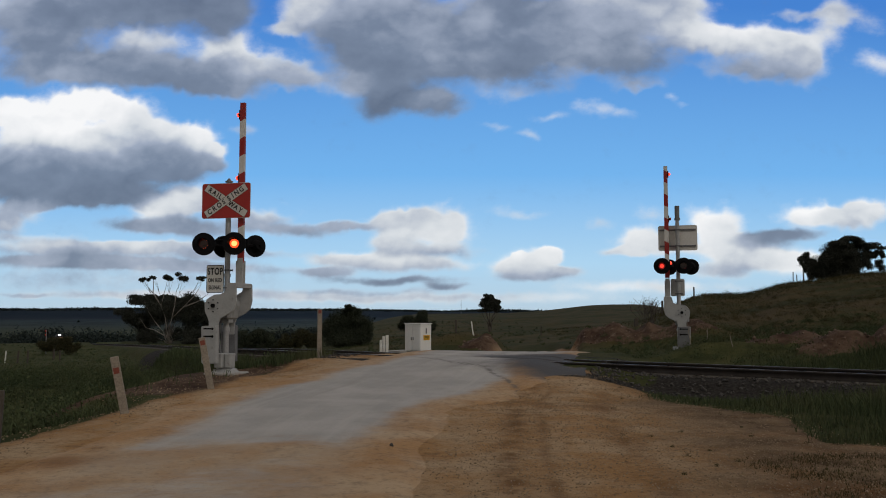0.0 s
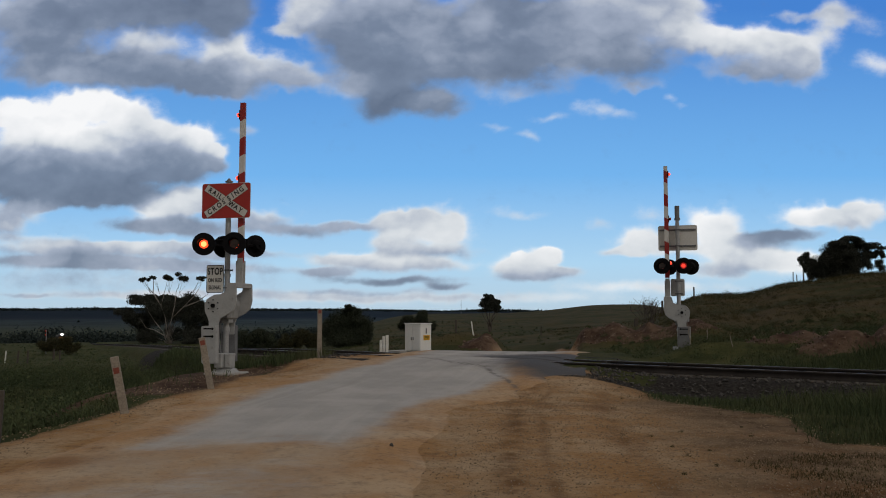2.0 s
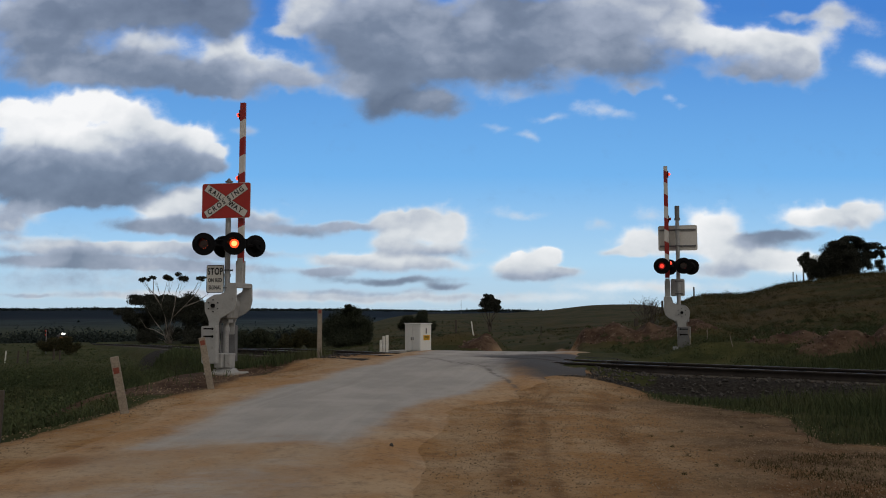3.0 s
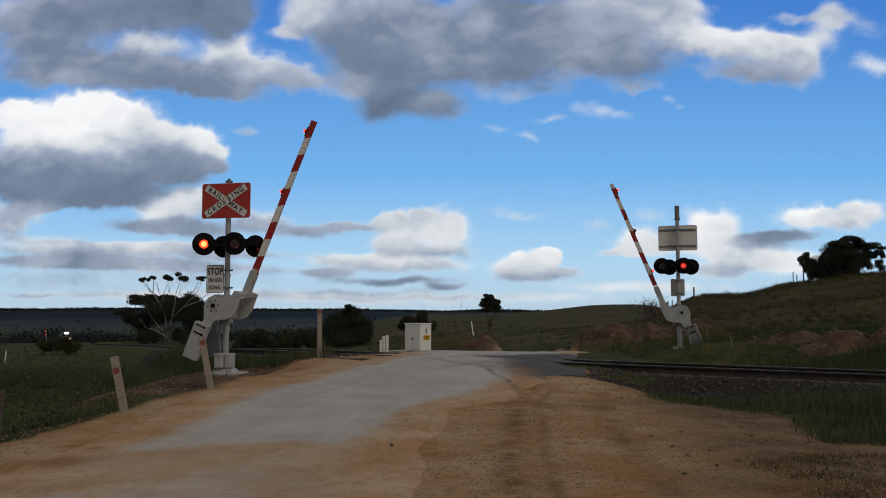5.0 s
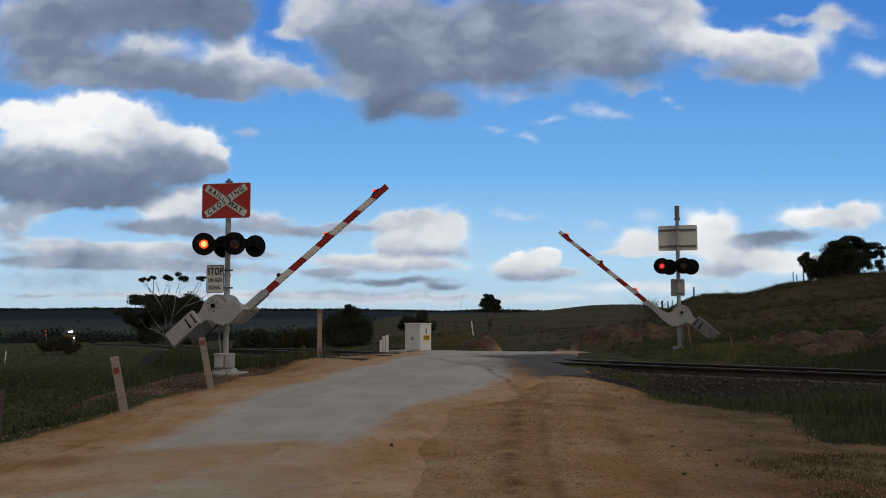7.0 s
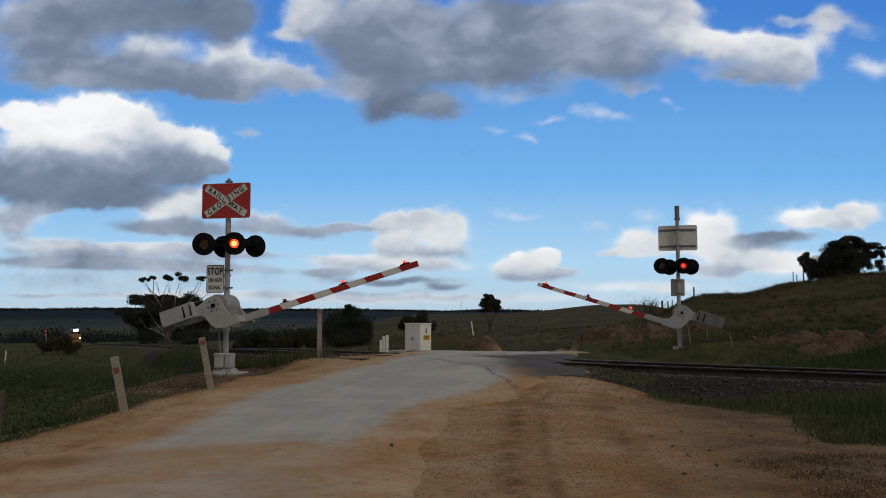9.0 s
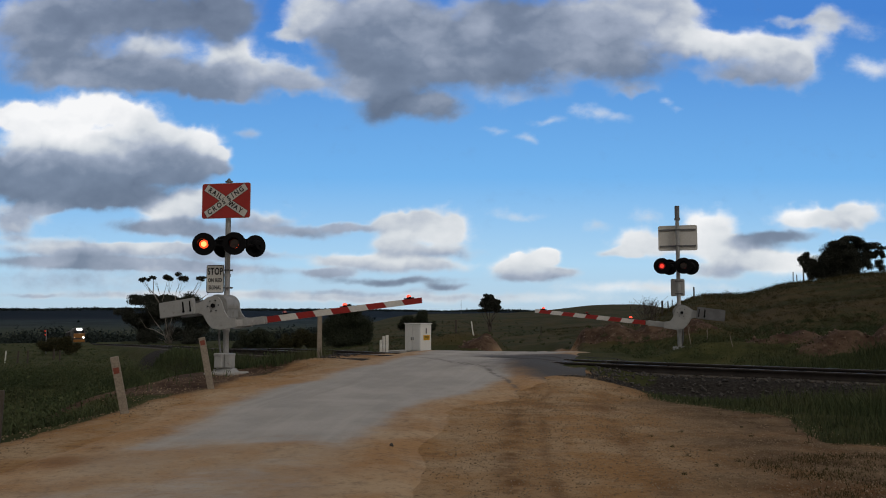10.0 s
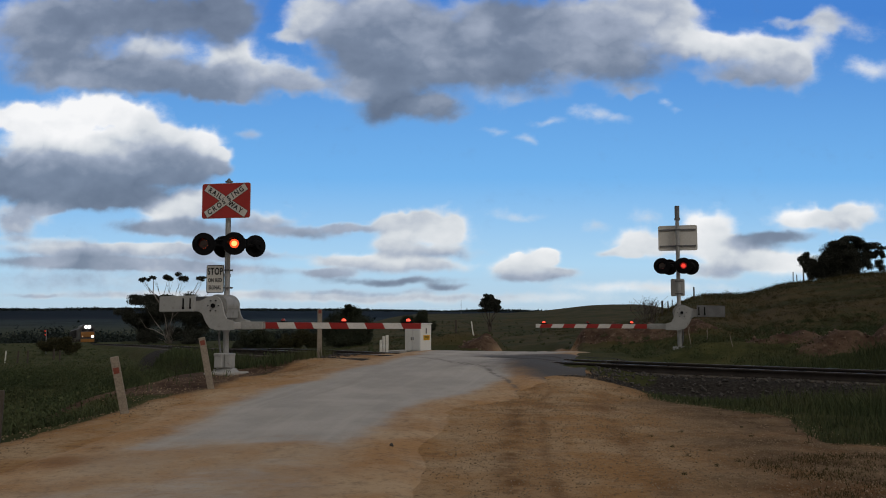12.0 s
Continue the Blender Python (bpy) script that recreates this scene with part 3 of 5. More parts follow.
def build_road():
    ys = np.concatenate([np.arange(-35, 3, 1.0), np.arange(3, 46, 0.12)])
    ss = np.linspace(-3.5, 3.5, 161)
    y, s = np.meshgrid(ys, ss, indexing="ij")
    x = road_x(y) + s * (1 - 0.62 * ease(25, 29.5, y))
    z = height(x, y)
    wob = s + 0.35 * rough(x, y, 1.4, 81) + 0.5 * rough(y, y * 0, 5, 83) * np.sign(s)
    lift = 0.035 - 0.13 * ease(2.2, 3.3, np.abs(wob) + 0.7 * ease(17, 13, y) * (s > 0))
    near_rail = 1 - ease(1.5, 3.2, off_track(x, y, 2)[0])
    z = z * (1 - near_rail) + (0.43 + 0.012) * near_rail + lift
    td, side, _ = off_track(x, y, 2)
    z = np.where(np.abs(np.abs(side) - 0.575) < 0.075, np.minimum(z, 0.39), z)
    stain = np.exp(-(((x + 2.5 + 0.5 * (y - 9.0)) / 1.5) ** 2 + ((y - 9.0 - 0.42 * (x + 2.5)) / 0.55) ** 2))
    stain += 0.35 * ease(10.5, 8.6, y) + 0.5 * np.exp(-(((x + 3.4) / 0.9) ** 2 + ((y - 7.9) / 0.6) ** 2))
    stain += 0.8 * np.exp(-(((x + 0.3) / 0.9) ** 2 + ((y - 8.6) / 0.7) ** 2))
    mud = 0.8 * stain + 1.3 * ease(0.5, 2.4, s - 0.6 * ease(12, 18, y)) + 1.2 * ease(-1.2, -2.9, s) + 0.42 * ease(14, 7.5, y)
    tar = ease(4.6, 1.6, td + 0.5 * rough(x, y, 1.1, 86)) * ease(-0.5, 2.6, s + 0.9 * rough(x, y, 1.6, 85)) + 0.4 * ease(0.9, 0.5, np.abs(side)) * ease(-1.2, 0.6, s)
    seam = glide(y, [15.2, 16.4, 18.4, 19.6, 21.5], [1.35, 1.26, 0.96, 0.08, -0.98])
    joint = np.exp(-((x - seam - 0.05 * rough(x, y, 0.5, 87)) / 0.045) ** 2) * ease(14.6, 15.2, y) * ease(21.4, 20.8, y)
    nx, ny = y.shape
    i, j = np.meshgrid(np.arange(nx - 1), np.arange(ny - 1), indexing="ij")
    faces = np.stack([i * ny + j, i * ny + j + 1, (i + 1) * ny + j + 1, (i + 1) * ny + j], -1).reshape(-1, 4)
    ob = raw_mesh("road", np.stack([x, y, z], -1).reshape(-1, 3), faces, [road_material()])
    give(ob, "mud", mud)
    give(ob, "edge", ease(1.2, 2.3, np.abs(wob) + 0.7 * ease(17, 13, y) * (s > 0)) * ease(27, 22, y))
    give(ob, "across", s)
    give(ob, "along", y)
    give(ob, "tar", np.clip(tar, 0, 1))
    give(ob, "joint", joint)
    ob.data.polygons.foreach_set("use_smooth", np.ones(len(faces), bool))
    return tagged(ob, "pale grey gravel road with ochre mud and a tarred crossing", "road", kind="structure")


build_road()

# ---------------------------------------------------------------- materials of the things
M_GALV = worn("galvanised_steel", (0.42, 0.43, 0.44), (0.30, 0.31, 0.32), 60, 5, 0.5, 0.35, 0.1, 0.002)
M_GREY = worn("grey_casting_paint", (0.42, 0.43, 0.43), (0.33, 0.34, 0.34), 40, 4, 0.55, 0, 0.15, 0.002, 0.4, (0.24, 0.23, 0.21))
M_CASE = worn("weathered_grey_case", (0.32, 0.33, 0.33), (0.24, 0.25, 0.25), 40, 4, 0.6, 0, 0.15, 0.002, 0.4, (0.18, 0.17, 0.16))
M_DARKCAST = worn("dark_weight_steel", (0.20, 0.21, 0.22), (0.13, 0.13, 0.14), 40, 4, 0.6, 0.2)
M_BLACK = worn("black_signal_paint", (0.004, 0.004, 0.005), (0.008, 0.008, 0.010), 40, 5, 0.75)
M_BLACK.node_tree.nodes["Principled BSDF"].inputs["Specular IOR Level"].default_value = 0.12
M_SIGNRED = worn("red_sign_sheeting", (0.44, 0.026, 0.020), (0.37, 0.024, 0.018), 20, 3, 0.4, 0, 0.03)
M_SIGNWHITE = worn("white_sign_sheeting", (0.72, 0.71, 0.68), (0.62, 0.61, 0.57), 20, 3, 0.4, 0, 0.03)
M_LETTER = worn("black_lettering", (0.015, 0.015, 0.015), (0.03, 0.03, 0.03), 20, 3, 0.5)
M_ALU = worn("bare_aluminium_sheet", (0.50, 0.50, 0.49), (0.42, 0.42, 0.41), 30, 3, 0.5, 0.3, 0.05)
M_BOOMRED = worn("boom_red_tape", (0.36, 0.018, 0.015), (0.27, 0.016, 0.014), 25, 4, 0.45)
M_BOOMWHITE = worn("boom_white_tape", (0.72, 0.71, 0.69), (0.60, 0.59, 0.56), 25, 4, 0.45)
M_LIT = glow("lit_signal_lens", (0.95, 0.07, 0.015), 1.6)
M_LITCORE = glow("lit_signal_lamp", (1.0, 0.42, 0.12), 1.9)
M_LITRIM = glow("lit_lens_rim", (0.30, 0.012, 0.010), 0.45)
M_LITRED = glow("lit_red_lens", (1.0, 0.05, 0.03), 1.3)
M_BOOMLIT = glow("lit_boom_lamp", (1.0, 0.06, 0.03), 2.2)
M_BOOMDIM = worn("unlit_boom_lamp", (0.30, 0.02, 0.015), (0.22, 0.015, 0.012), 40, 8, 0.25)
M_UNLIT = worn("unlit_red_lens", (0.05, 0.004, 0.004), (0.03, 0.003, 0.003), 60, 8, 0.15)
M_CONCRETE = worn("concrete", (0.42, 0.41, 0.39), (0.32, 0.31, 0.29), 25, 3, 0.9, 0, 0.4, 0.006, 0.4, (0.3, 0.2, 0.12))
M_WOOD = worn("weathered_grey_timber", (0.20, 0.17, 0.135), (0.33, 0.29, 0.24), 35, 6, 0.9, 0, 0.5, 0.008)
M_DARKWOOD = worn("dark_old_timber", (0.045, 0.038, 0.03), (0.085, 0.072, 0.06), 35, 6, 0.9, 0, 0.5, 0.008)
M_REFLECT = worn("red_reflector_tape", (0.26, 0.055, 0.035), (0.17, 0.045, 0.03), 30, 5, 0.5)
M_WHITE = worn("white_enamel_cabinet", (0.88, 0.88, 0.87), (0.82, 0.82, 0.80), 14, 3, 0.4, 0, 0.03, 0.002)
M_YELLOW = worn("yellow_notice", (0.75, 0.42, 0.02), (0.65, 0.36, 0.02), 14, 3, 0.5)
M_POSTWHITE = worn("white_marker_post", (0.75, 0.74, 0.70), (0.6, 0.59, 0.54), 14, 3, 0.6)
M_RAIL = worn("rail_steel", (0.035, 0.028, 0.024), (0.022, 0.018, 0.016), 40, 3, 0.85, 0.0)
M_RAILTOP = worn("polished_railhead", (0.26, 0.25, 0.25), (0.18, 0.17, 0.17), 40, 1, 0.45, 0.8, 0.02)
M_STONE = worn("ballast_stone", (0.085, 0.08, 0.075), (0.045, 0.042, 0.04), 30, 6, 0.95, 0, 0.4)
M_BARK = worn("pale_gum_bark", (0.26, 0.235, 0.21), (0.14, 0.125, 0.11), 12, 2, 0.9, 0, 0.4, 0.02)
M_DARKBARK = worn("dark_bark", (0.06, 0.05, 0.04), (0.10, 0.085, 0.07), 12, 2, 0.9, 0, 0.4, 0.02)


def leaf_material(name, a, b):
    n = Nodes(name)
    rnd = n.node("ShaderNodeNewGeometry").outputs["Random Per Island"]
    col = n.mix(rnd, a, b)
    n.bsdf.inputs["Specular IOR Level"].default_value = 0.2
    return n.done(col, 0.75)


def grass_material(name, a, b, c):
    n = Nodes(name)
    rnd = n.node("ShaderNodeNewGeometry").outputs["Random Per Island"]
    p = n.place()
    col = n.mix(rnd, a, b)
    col = n.mix(n.ramp(n.noise(p, 0.45, 5, 0.65), 0.45, 0.68, 0, 0.8), col, c)
    col = n.mix(n.ramp(n.noise(p, 0.10, 5, 0.65), 0.52, 0.62, 0, 0.7), col, a)
    n.bsdf.inputs["Specular IOR Level"].default_value = 0.15
    return n.done(col, 0.8)


M_GUM = leaf_material("gum_leaves", (0.024, 0.028, 0.023), (0.054, 0.058, 0.045))
M_SCRUB = leaf_material("scrub_leaves", (0.023, 0.030, 0.020), (0.050, 0.060, 0.036))
M_OLIVE = leaf_material("olive_bush_leaves", (0.022, 0.025, 0.014), (0.062, 0.056, 0.022))
M_GRASS = grass_material("grass_blades", (0.036, 0.053, 0.024), (0.080, 0.102, 0.046), (0.095, 0.098, 0.048))
M_DRYGRASS = grass_material("dry_grass_blades", (0.030, 0.033, 0.013), (0.070, 0.062, 0.024), (0.095, 0.072, 0.034))


# ---------------------------------------------------------------- track
def sweep(profile, offset, line, top):
    """Corners and quads of a profile carried along the track."""
    tan = np.gradient(line, axis=0)
    tan /= np.linalg.norm(tan, axis=1)[:, None]
    nrm = np.stack([-tan[:, 1], tan[:, 0]], 1)
    zs = track_z(line[:, 1]) + top
    k = len(profile)
    v = np.zeros((len(line), k, 3))
    for i, (px, pz) in enumerate(profile):
        v[:, i, :2] = line + nrm * (offset + px)
        v[:, i, 2] = zs + pz
    i, j = np.meshgrid(np.arange(len(line) - 1), np.arange(k), indexing="ij")
    faces = np.stack([i * k + j, i * k + (j + 1) % k, (i + 1) * k + (j + 1) % k, (i + 1) * k + j], -1).reshape(-1, 4)
    return v.reshape(-1, 3), faces, j.ravel()


def build_track():
    track = thing("railway_track", pose(0, 0, 0), "single railway track with dark rusty rails on stone ballast", "track", kind="structure")
    prof = [(-0.035, 0.0), (-0.035, -0.04), (-0.009, -0.05), (-0.009, -0.135), (-0.065, -0.155), (0.065, -0.155), (0.009, -0.135), (0.009, -0.05), (0.035, -0.04), (0.035, 0.0)]
    line = TRACK[::2]
    for off in (-0.57, 0.57):
        v, f, j = sweep(prof, off, line, 0.0)
        raw_mesh("rail", v, f, [M_RAIL, M_RAILTOP], (j == len(prof) - 1).astype(int), track)
    bm = bmesh.new()
    box(bm, -1.0, 1.0, -0.11, 0.11, -0.13, 0.0, 0.012)
    first = part("sleeper", bm, M_DARKWOOD, track)
    me = first.data
    tan = np.gradient(TRACK, axis=0)
    count = 0
    for i in range(0, len(TRACK), 1):
        x, y = TRACK[i]
        if not (-45 < x < 20 and y > 3) or abs(x - road_x(np.array([y]))[0]) < 3.4:
            continue
        ob = first if count == 0 else new("sleeper", me)
        ob.parent = track
        tx, ty = tan[i]
        ob.matrix_basis = Matrix.Translation((x, y, float(track_z(y)) - 0.162)) @ Matrix.Rotation(math.atan2(ty, tx) - math.pi / 2, 4, "Z")
        count += 1
    return track


build_track()


# ---------------------------------------------------------------- crossing signals with booms
BOOM_HEIGHT, BOOM_DROP = 1.50, 0.44        # the drive case, and the pole below its pivot


def writing(text, size, material, m, parent, name="lettering"):
    cu = bpy.data.curves.new(name, "FONT")
    cu.body, cu.size, cu.align_x, cu.align_y, cu.extrude, cu.offset = text, size, "CENTER", "CENTER", 0.002, size * 0.03
    cu.space_character = 1.12
    tmp = bpy.data.objects.new(name, cu)
    me = bpy.data.meshes.new_from_object(tmp)
    bpy.data.objects.remove(tmp)
    me.materials.clear()
    me.materials.append(material)
    ob = new(name, me)
    ob.parent, ob.matrix_basis = parent, m
    return ob


def rounded(w, h, r, n=5):
    pts = []
    for cx, cz, a0 in ((w / 2 - r, h / 2 - r, 0), (-w / 2 + r, h / 2 - r, 90), (-w / 2 + r, -h / 2 + r, 180), (w / 2 - r, -h / 2 + r, 270)):
        pts += [(cx + r * math.cos(radians(a0 + 90 * i / n)), cz + r * math.sin(radians(a0 + 90 * i / n))) for i in range(n + 1)]
    return pts


def ring_plate(bm, r_in, r_out, y0, y1, n=40, mat=0):
    """A disc with a round hole, facing y."""
    loops = []
    for r, y in ((r_in, y0), (r_out, y0), (r_out, y1), (r_in, y1)):
        loops.append([bm.verts.new((r * math.cos(2 * math.pi * i / n), y, r * math.sin(2 * math.pi * i / n))) for i in range(n)])
    for a in range(4):
        p, q = loops[a], loops[(a + 1) % 4]
        for i in range(n):
            bm.faces.new((p[i], p[(i + 1) % n], q[(i + 1) % n], q[i])).material_index = mat
    bmesh.ops.recalc_face_normals(bm, faces=bm.faces)
    return bm


def signal_lamp(parent, x, z, facing, aim):
    """One round signal head on the cross arm. facing: -1 towards the front."""
    m = pose(x, 0.40 * facing, z, 0, 0, aim)
    bm = bmesh.new()
    ring_plate(bm, 0.105, 0.255, -0.03, 0.03)
    bmesh.ops.create_cone(bm, cap_ends=True, segments=24, radius1=0.15, radius2=0.10, depth=0.17, matrix=pose(0, 0.125, 0, -90))
    rod(bm, (0, 0.20, 0), (0, 0.27, 0), 0.03, n=10)
    head = part("signal_head", bm, M_BLACK, parent, "round black signal head with target board")
    head.matrix_basis = m
    bm = bmesh.new()
    n, r = 22, 0.118
    rows = []
    for y, rr, cut in ((-0.028, r, 0), (-0.20, r, 40)):
        rows.append([((rr * math.cos(radians(-20 + cut * 0.6 + (220 - cut * 1.2) * i / n)), y, rr * math.sin(radians(-20 + cut * 0.6 + (220 - cut * 1.2) * i / n)))) for i in range(n + 1)])
    for thick in (1.0, 1.035):
        p, q = [[bm.verts.new((a * thick, b, c * thick)) for a, b, c in row] for row in rows]
        for i in range(n):
            bm.faces.new((p[i], p[i + 1], q[i + 1], q[i]))
    part("visor", bm, M_BLACK, head, smooth=True)
    bm = bmesh.new()
    bmesh.ops.create_cone(bm, cap_ends=True, segments=28, radius1=0.100, radius2=0.100, depth=0.012, matrix=pose(0, -0.006, 0, 90))
    bmesh.ops.create_cone(bm, cap_ends=True, segments=20, radius1=0.062, radius2=0.055, depth=0.008, matrix=pose(0, -0.016, 0, 90))
    bmesh.ops.create_cone(bm, cap_ends=True, segments=28, radius1=0.100, radius2=0.100, depth=0.008, matrix=pose(0, 0.006, 0, 90))
    bm.faces.ensure_lookup_table()
    for f in bm.faces:
        c = f.calc_center_median()
        f.material_index = 2 if c.y > 0.001 else (1 if c.y < -0.0125 else 0)
    front = facing < 0
    lens = part("lens", bm, [M_LIT if front else M_LITRIM, M_LITCORE if front else M_LITRED, M_UNLIT], head, "round red signal lens")
    return head, lens


def boom_lamp(parent, x, z, lit):
    bm = bmesh.new()
    rod(bm, (0, 0, 0), (0, 0, 0.035), 0.045, 0.045, 16, 1)
    rod(bm, (0, 0, 0.035), (0, 0, 0.07), 0.052, 0.042, 16, 0)
    rod(bm, (0, 0, 0.07), (0, 0, 0.085), 0.042, 0.018, 16, 0)
    box(bm, -0.11, 0.11, -0.03, 0.03, -0.01, 0.02, 0.004, None, 1)
    ob = part("boom_lamp", bm, [M_BOOMLIT if lit else M_BOOMDIM, M_BLACK], parent, "small lit red boom lamp" if lit else "small unlit red boom lamp")
    ob.matrix_basis = pose(x, 0, z)
    return ob


def crossing_signal(m, top, pole_tip, stop, pivot, head_z, front_xs, rear_xs, aims, bands, lit_lamps, label):
    """A boom gate mast, front towards local -y, boom towards local +x."""
    sig = thing("crossing_signal", m, label, "crossing signal", "level crossing signals")
    bm = bmesh.new()
    rod(bm, (0, 0, 0.2), (0, 0, top), 0.066, 0.06, 20)
    rod(bm, (0, 0, 2.2), (0, 0, 2.26), 0.078, 0.078, 20)
    rod(bm, (0, 0, 0.95), (0, 0, 1.05), 0.085, 0.085, 20)
    part("mast", bm, M_GALV, sig, smooth=False)
    bm = bmesh.new()
    if pole_tip:
        rod(bm, (0, 0, top), (0, 0, top + 0.03), 0.085, 0.085, 16)
        rod(bm, (0, 0, top + 0.03), (0, 0, top + 0.09), 0.06, 0.02, 16)
    else:
        rod(bm, (0, 0, top - 0.42), (0, 0, top), 0.075, 0.075, 16)
        rod(bm, (0, 0, top - 0.46), (0, 0, top - 0.40), 0.09, 0.09, 16)
    part("mast_cap", bm, M_DARKCAST, sig)
    # foot: concrete pad, flared casting, mechanism case
    bm = bmesh.new()
    box(bm, -0.36, 0.40, -0.36, 0.36, -0.45, 0.035, 0.02)
    part("concrete_pad", bm, M_CONCRETE, sig)
    bm = bmesh.new()
    bmesh.ops.create_cone(bm, cap_ends=True, segments=4, radius1=0.34, radius2=0.15, depth=0.14, matrix=pose(0, 0, 0.10, 0, 0, 45))
    rod(bm, (0, 0, 0.12), (0, 0, 0.34), 0.13, 0.09, 16)
    for sx, sy in ((-0.18, -0.18), (0.18, -0.18), (-0.18, 0.18), (0.18, 0.18)):
        rod(bm, (sx, sy, 0.03), (sx, sy, 0.11), 0.022, n=6)
    part("mast_foot", bm, M_GREY, sig)
    bm = bmesh.new()
    box(bm, -0.14, 0.05, -0.29, -0.09, 0.14, 0.45, 0.025)
    box(bm, -0.15, 0.055, -0.30, -0.08, 0.40, 0.47, 0.02)
    part("junction_case", bm, M_GREY, sig)
    bm = bmesh.new()
    box(bm, 0.065, 0.21, -0.20, 0.06, 0.14, 0.45, 0.025)
    box(bm, 0.06, 0.215, -0.205, 0.065, 0.41, 0.46, 0.015)
    part("junction_case", bm, M_GREY, sig)
    # drive case round the mast at the pivot
    bm = bmesh.new()
    rod(bm, (pivot[0] + 0.03, -0.31, pivot[2]), (pivot[0] + 0.03, 0.31, pivot[2]), 0.255, n=32)
    box(bm, pivot[0] - 0.20, 0.16, -0.27, 0.27, BOOM_HEIGHT - 0.26, BOOM_HEIGHT + 0.06, 0.03)
    box(bm, -0.12, 0.12, -0.12, 0.12, BOOM_HEIGHT - 0.36, BOOM_HEIGHT - 0.25, 0.02)
    part("drive_case", bm, M_CASE, sig)
    bm = bmesh.new()
    for i in range(7):
        a, b = i / 7, (i + 1) / 7
        f = lambda t: (-0.06 - 0.05 * math.sin(t * 3.1), -0.12, 0.45 + (BOOM_HEIGHT - 0.72) * t)
        rod(bm, f(a), f(b), 0.022, n=8)
    part("cable_conduit", bm, M_DARKCAST, sig)
    # target board with crossbuck
    zs = 3.93
    sign = part("crossbuck_board", slab(bmesh.new(), rounded(1.21, 0.81, 0.06), -0.125, -0.12, 0), M_SIGNWHITE, sig, "white-edged red board with crossed white bars")
    sign.matrix_basis = pose(0, 0, zs)
    part("red_field", slab(bmesh.new(), rounded(1.192, 0.792, 0.055), -0.129, -0.1255), M_SIGNRED, sign)
    ang = 32.5
    for k, s in enumerate((-1, 1)):
        bm = slab(bmesh.new(), rounded(1.18, 0.165, 0.01), -0.1335 - 0.004 * k, -0.1295 - 0.004 * k)
        arm = part("white_bar", bm, M_SIGNWHITE, sign)
        arm.matrix_basis = pose(0, 0, 0, 0, -ang * s, 0)
        bm = slab(bmesh.new(), rounded(1.196, 0.181, 0.012), -0.1318 - 0.004 * k, -0.1296 - 0.004 * k)
        edge = part("black_edge", bm, M_LETTER, sign)
        edge.matrix_basis = pose(0, 0, 0, 0, -ang * s, 0)
    for s, letters in ((1, (("R", -0.46), ("A", -0.34), ("I", -0.245), ("L", -0.165), ("W", 0.165), ("A", 0.30), ("Y", 0.43))), (-1, (("C", -0.47), ("R", -0.335), ("O", -0.19), ("S", -0.06), ("S", 0.09), ("I", 0.20), ("N", 0.315), ("G", 0.455)))):
        for letter, at in letters:
            turn = Matrix.Rotation(radians(ang * s), 4, "Y")
            writing(letter, 0.158, M_LETTER, turn @ pose(at, -0.1395, 0, 90) @ Matrix.Diagonal((0.92, 1.0, 1, 1)), sign)
    for z in (-0.26, 0.26):
        bm = bmesh.new()
        box(bm, -0.56, 0.56, -0.119, -0.085, z - 0.025, z + 0.025, 0.004)
        box(bm, -0.09, 0.09, -0.09, -0.055, z - 0.03, z + 0.03, 0.004)
        box(bm, -0.085, 0.085, 0.06, 0.08, z - 0.02, z + 0.02, 0.004)
        part("sign_rail", bm, M_DARKCAST, sign)
    # stop board
    sx, sz, sw, sh = stop
    board = part("stop_board", slab(bmesh.new(), rounded(sw, sh, 0.04), -0.105, -0.10), M_ALU, sig, "white board that tells drivers to stop")
    board.matrix_basis = pose(sx, 0, sz)
    part("black_edge", slab(bmesh.new(), rounded(sw, sh, 0.04), -0.1075, -0.1053), M_LETTER, board)
    part("white_face", slab(bmesh.new(), rounded(sw - 0.03, sh - 0.03, 0.035), -0.110, -0.1078), M_SIGNWHITE, board)
    for word, size, z in (("STOP", 0.195, 0.165), ("ON RED", 0.112, -0.035), ("SIGNAL", 0.112, -0.20)):
        writing(word, size, M_LETTER, pose(0, -0.1115, z * sh / 0.635, 90) @ Matrix.Diagonal((0.76, 1.1, 1, 1)), board)
    for z in (-0.2, 0.2):
        bm = bmesh.new()
        box(bm, -0.16 - min(0, sx + 0.26), 0.10 - sx, -0.099, -0.07, z - 0.018, z + 0.018, 0.003)
        box(bm, -0.08 - sx, 0.10 - sx, 0.068, 0.085, z - 0.02, z + 0.02, 0.003)
        part("sign_clamp", bm, M_DARKCAST, board)
    # cross arm and heads
    every = front_xs + rear_xs
    bm = bmesh.new()
    rod(bm, (min(every), 0, head_z + 0.11), (max(every), 0, head_z + 0.11), 0.028)
    rod(bm, (min(every), 0, head_z - 0.02), (max(every), 0, head_z - 0.02), 0.022)
    rod(bm, (0, 0, head_z - 0.10), (0, 0, head_z + 0.17), 0.088, 0.088, 20)
    for xs, f in ((front_xs, -1), (rear_xs, 1)):
        for x in xs:
            rod(bm, (x, 0, head_z), (x, 0.27 * f, head_z), 0.032)
            rod(bm, (x, 0, head_z - 0.02), (x, 0, head_z + 0.12), 0.028)
    part("cross_arm", bm, M_BLACK, sig)
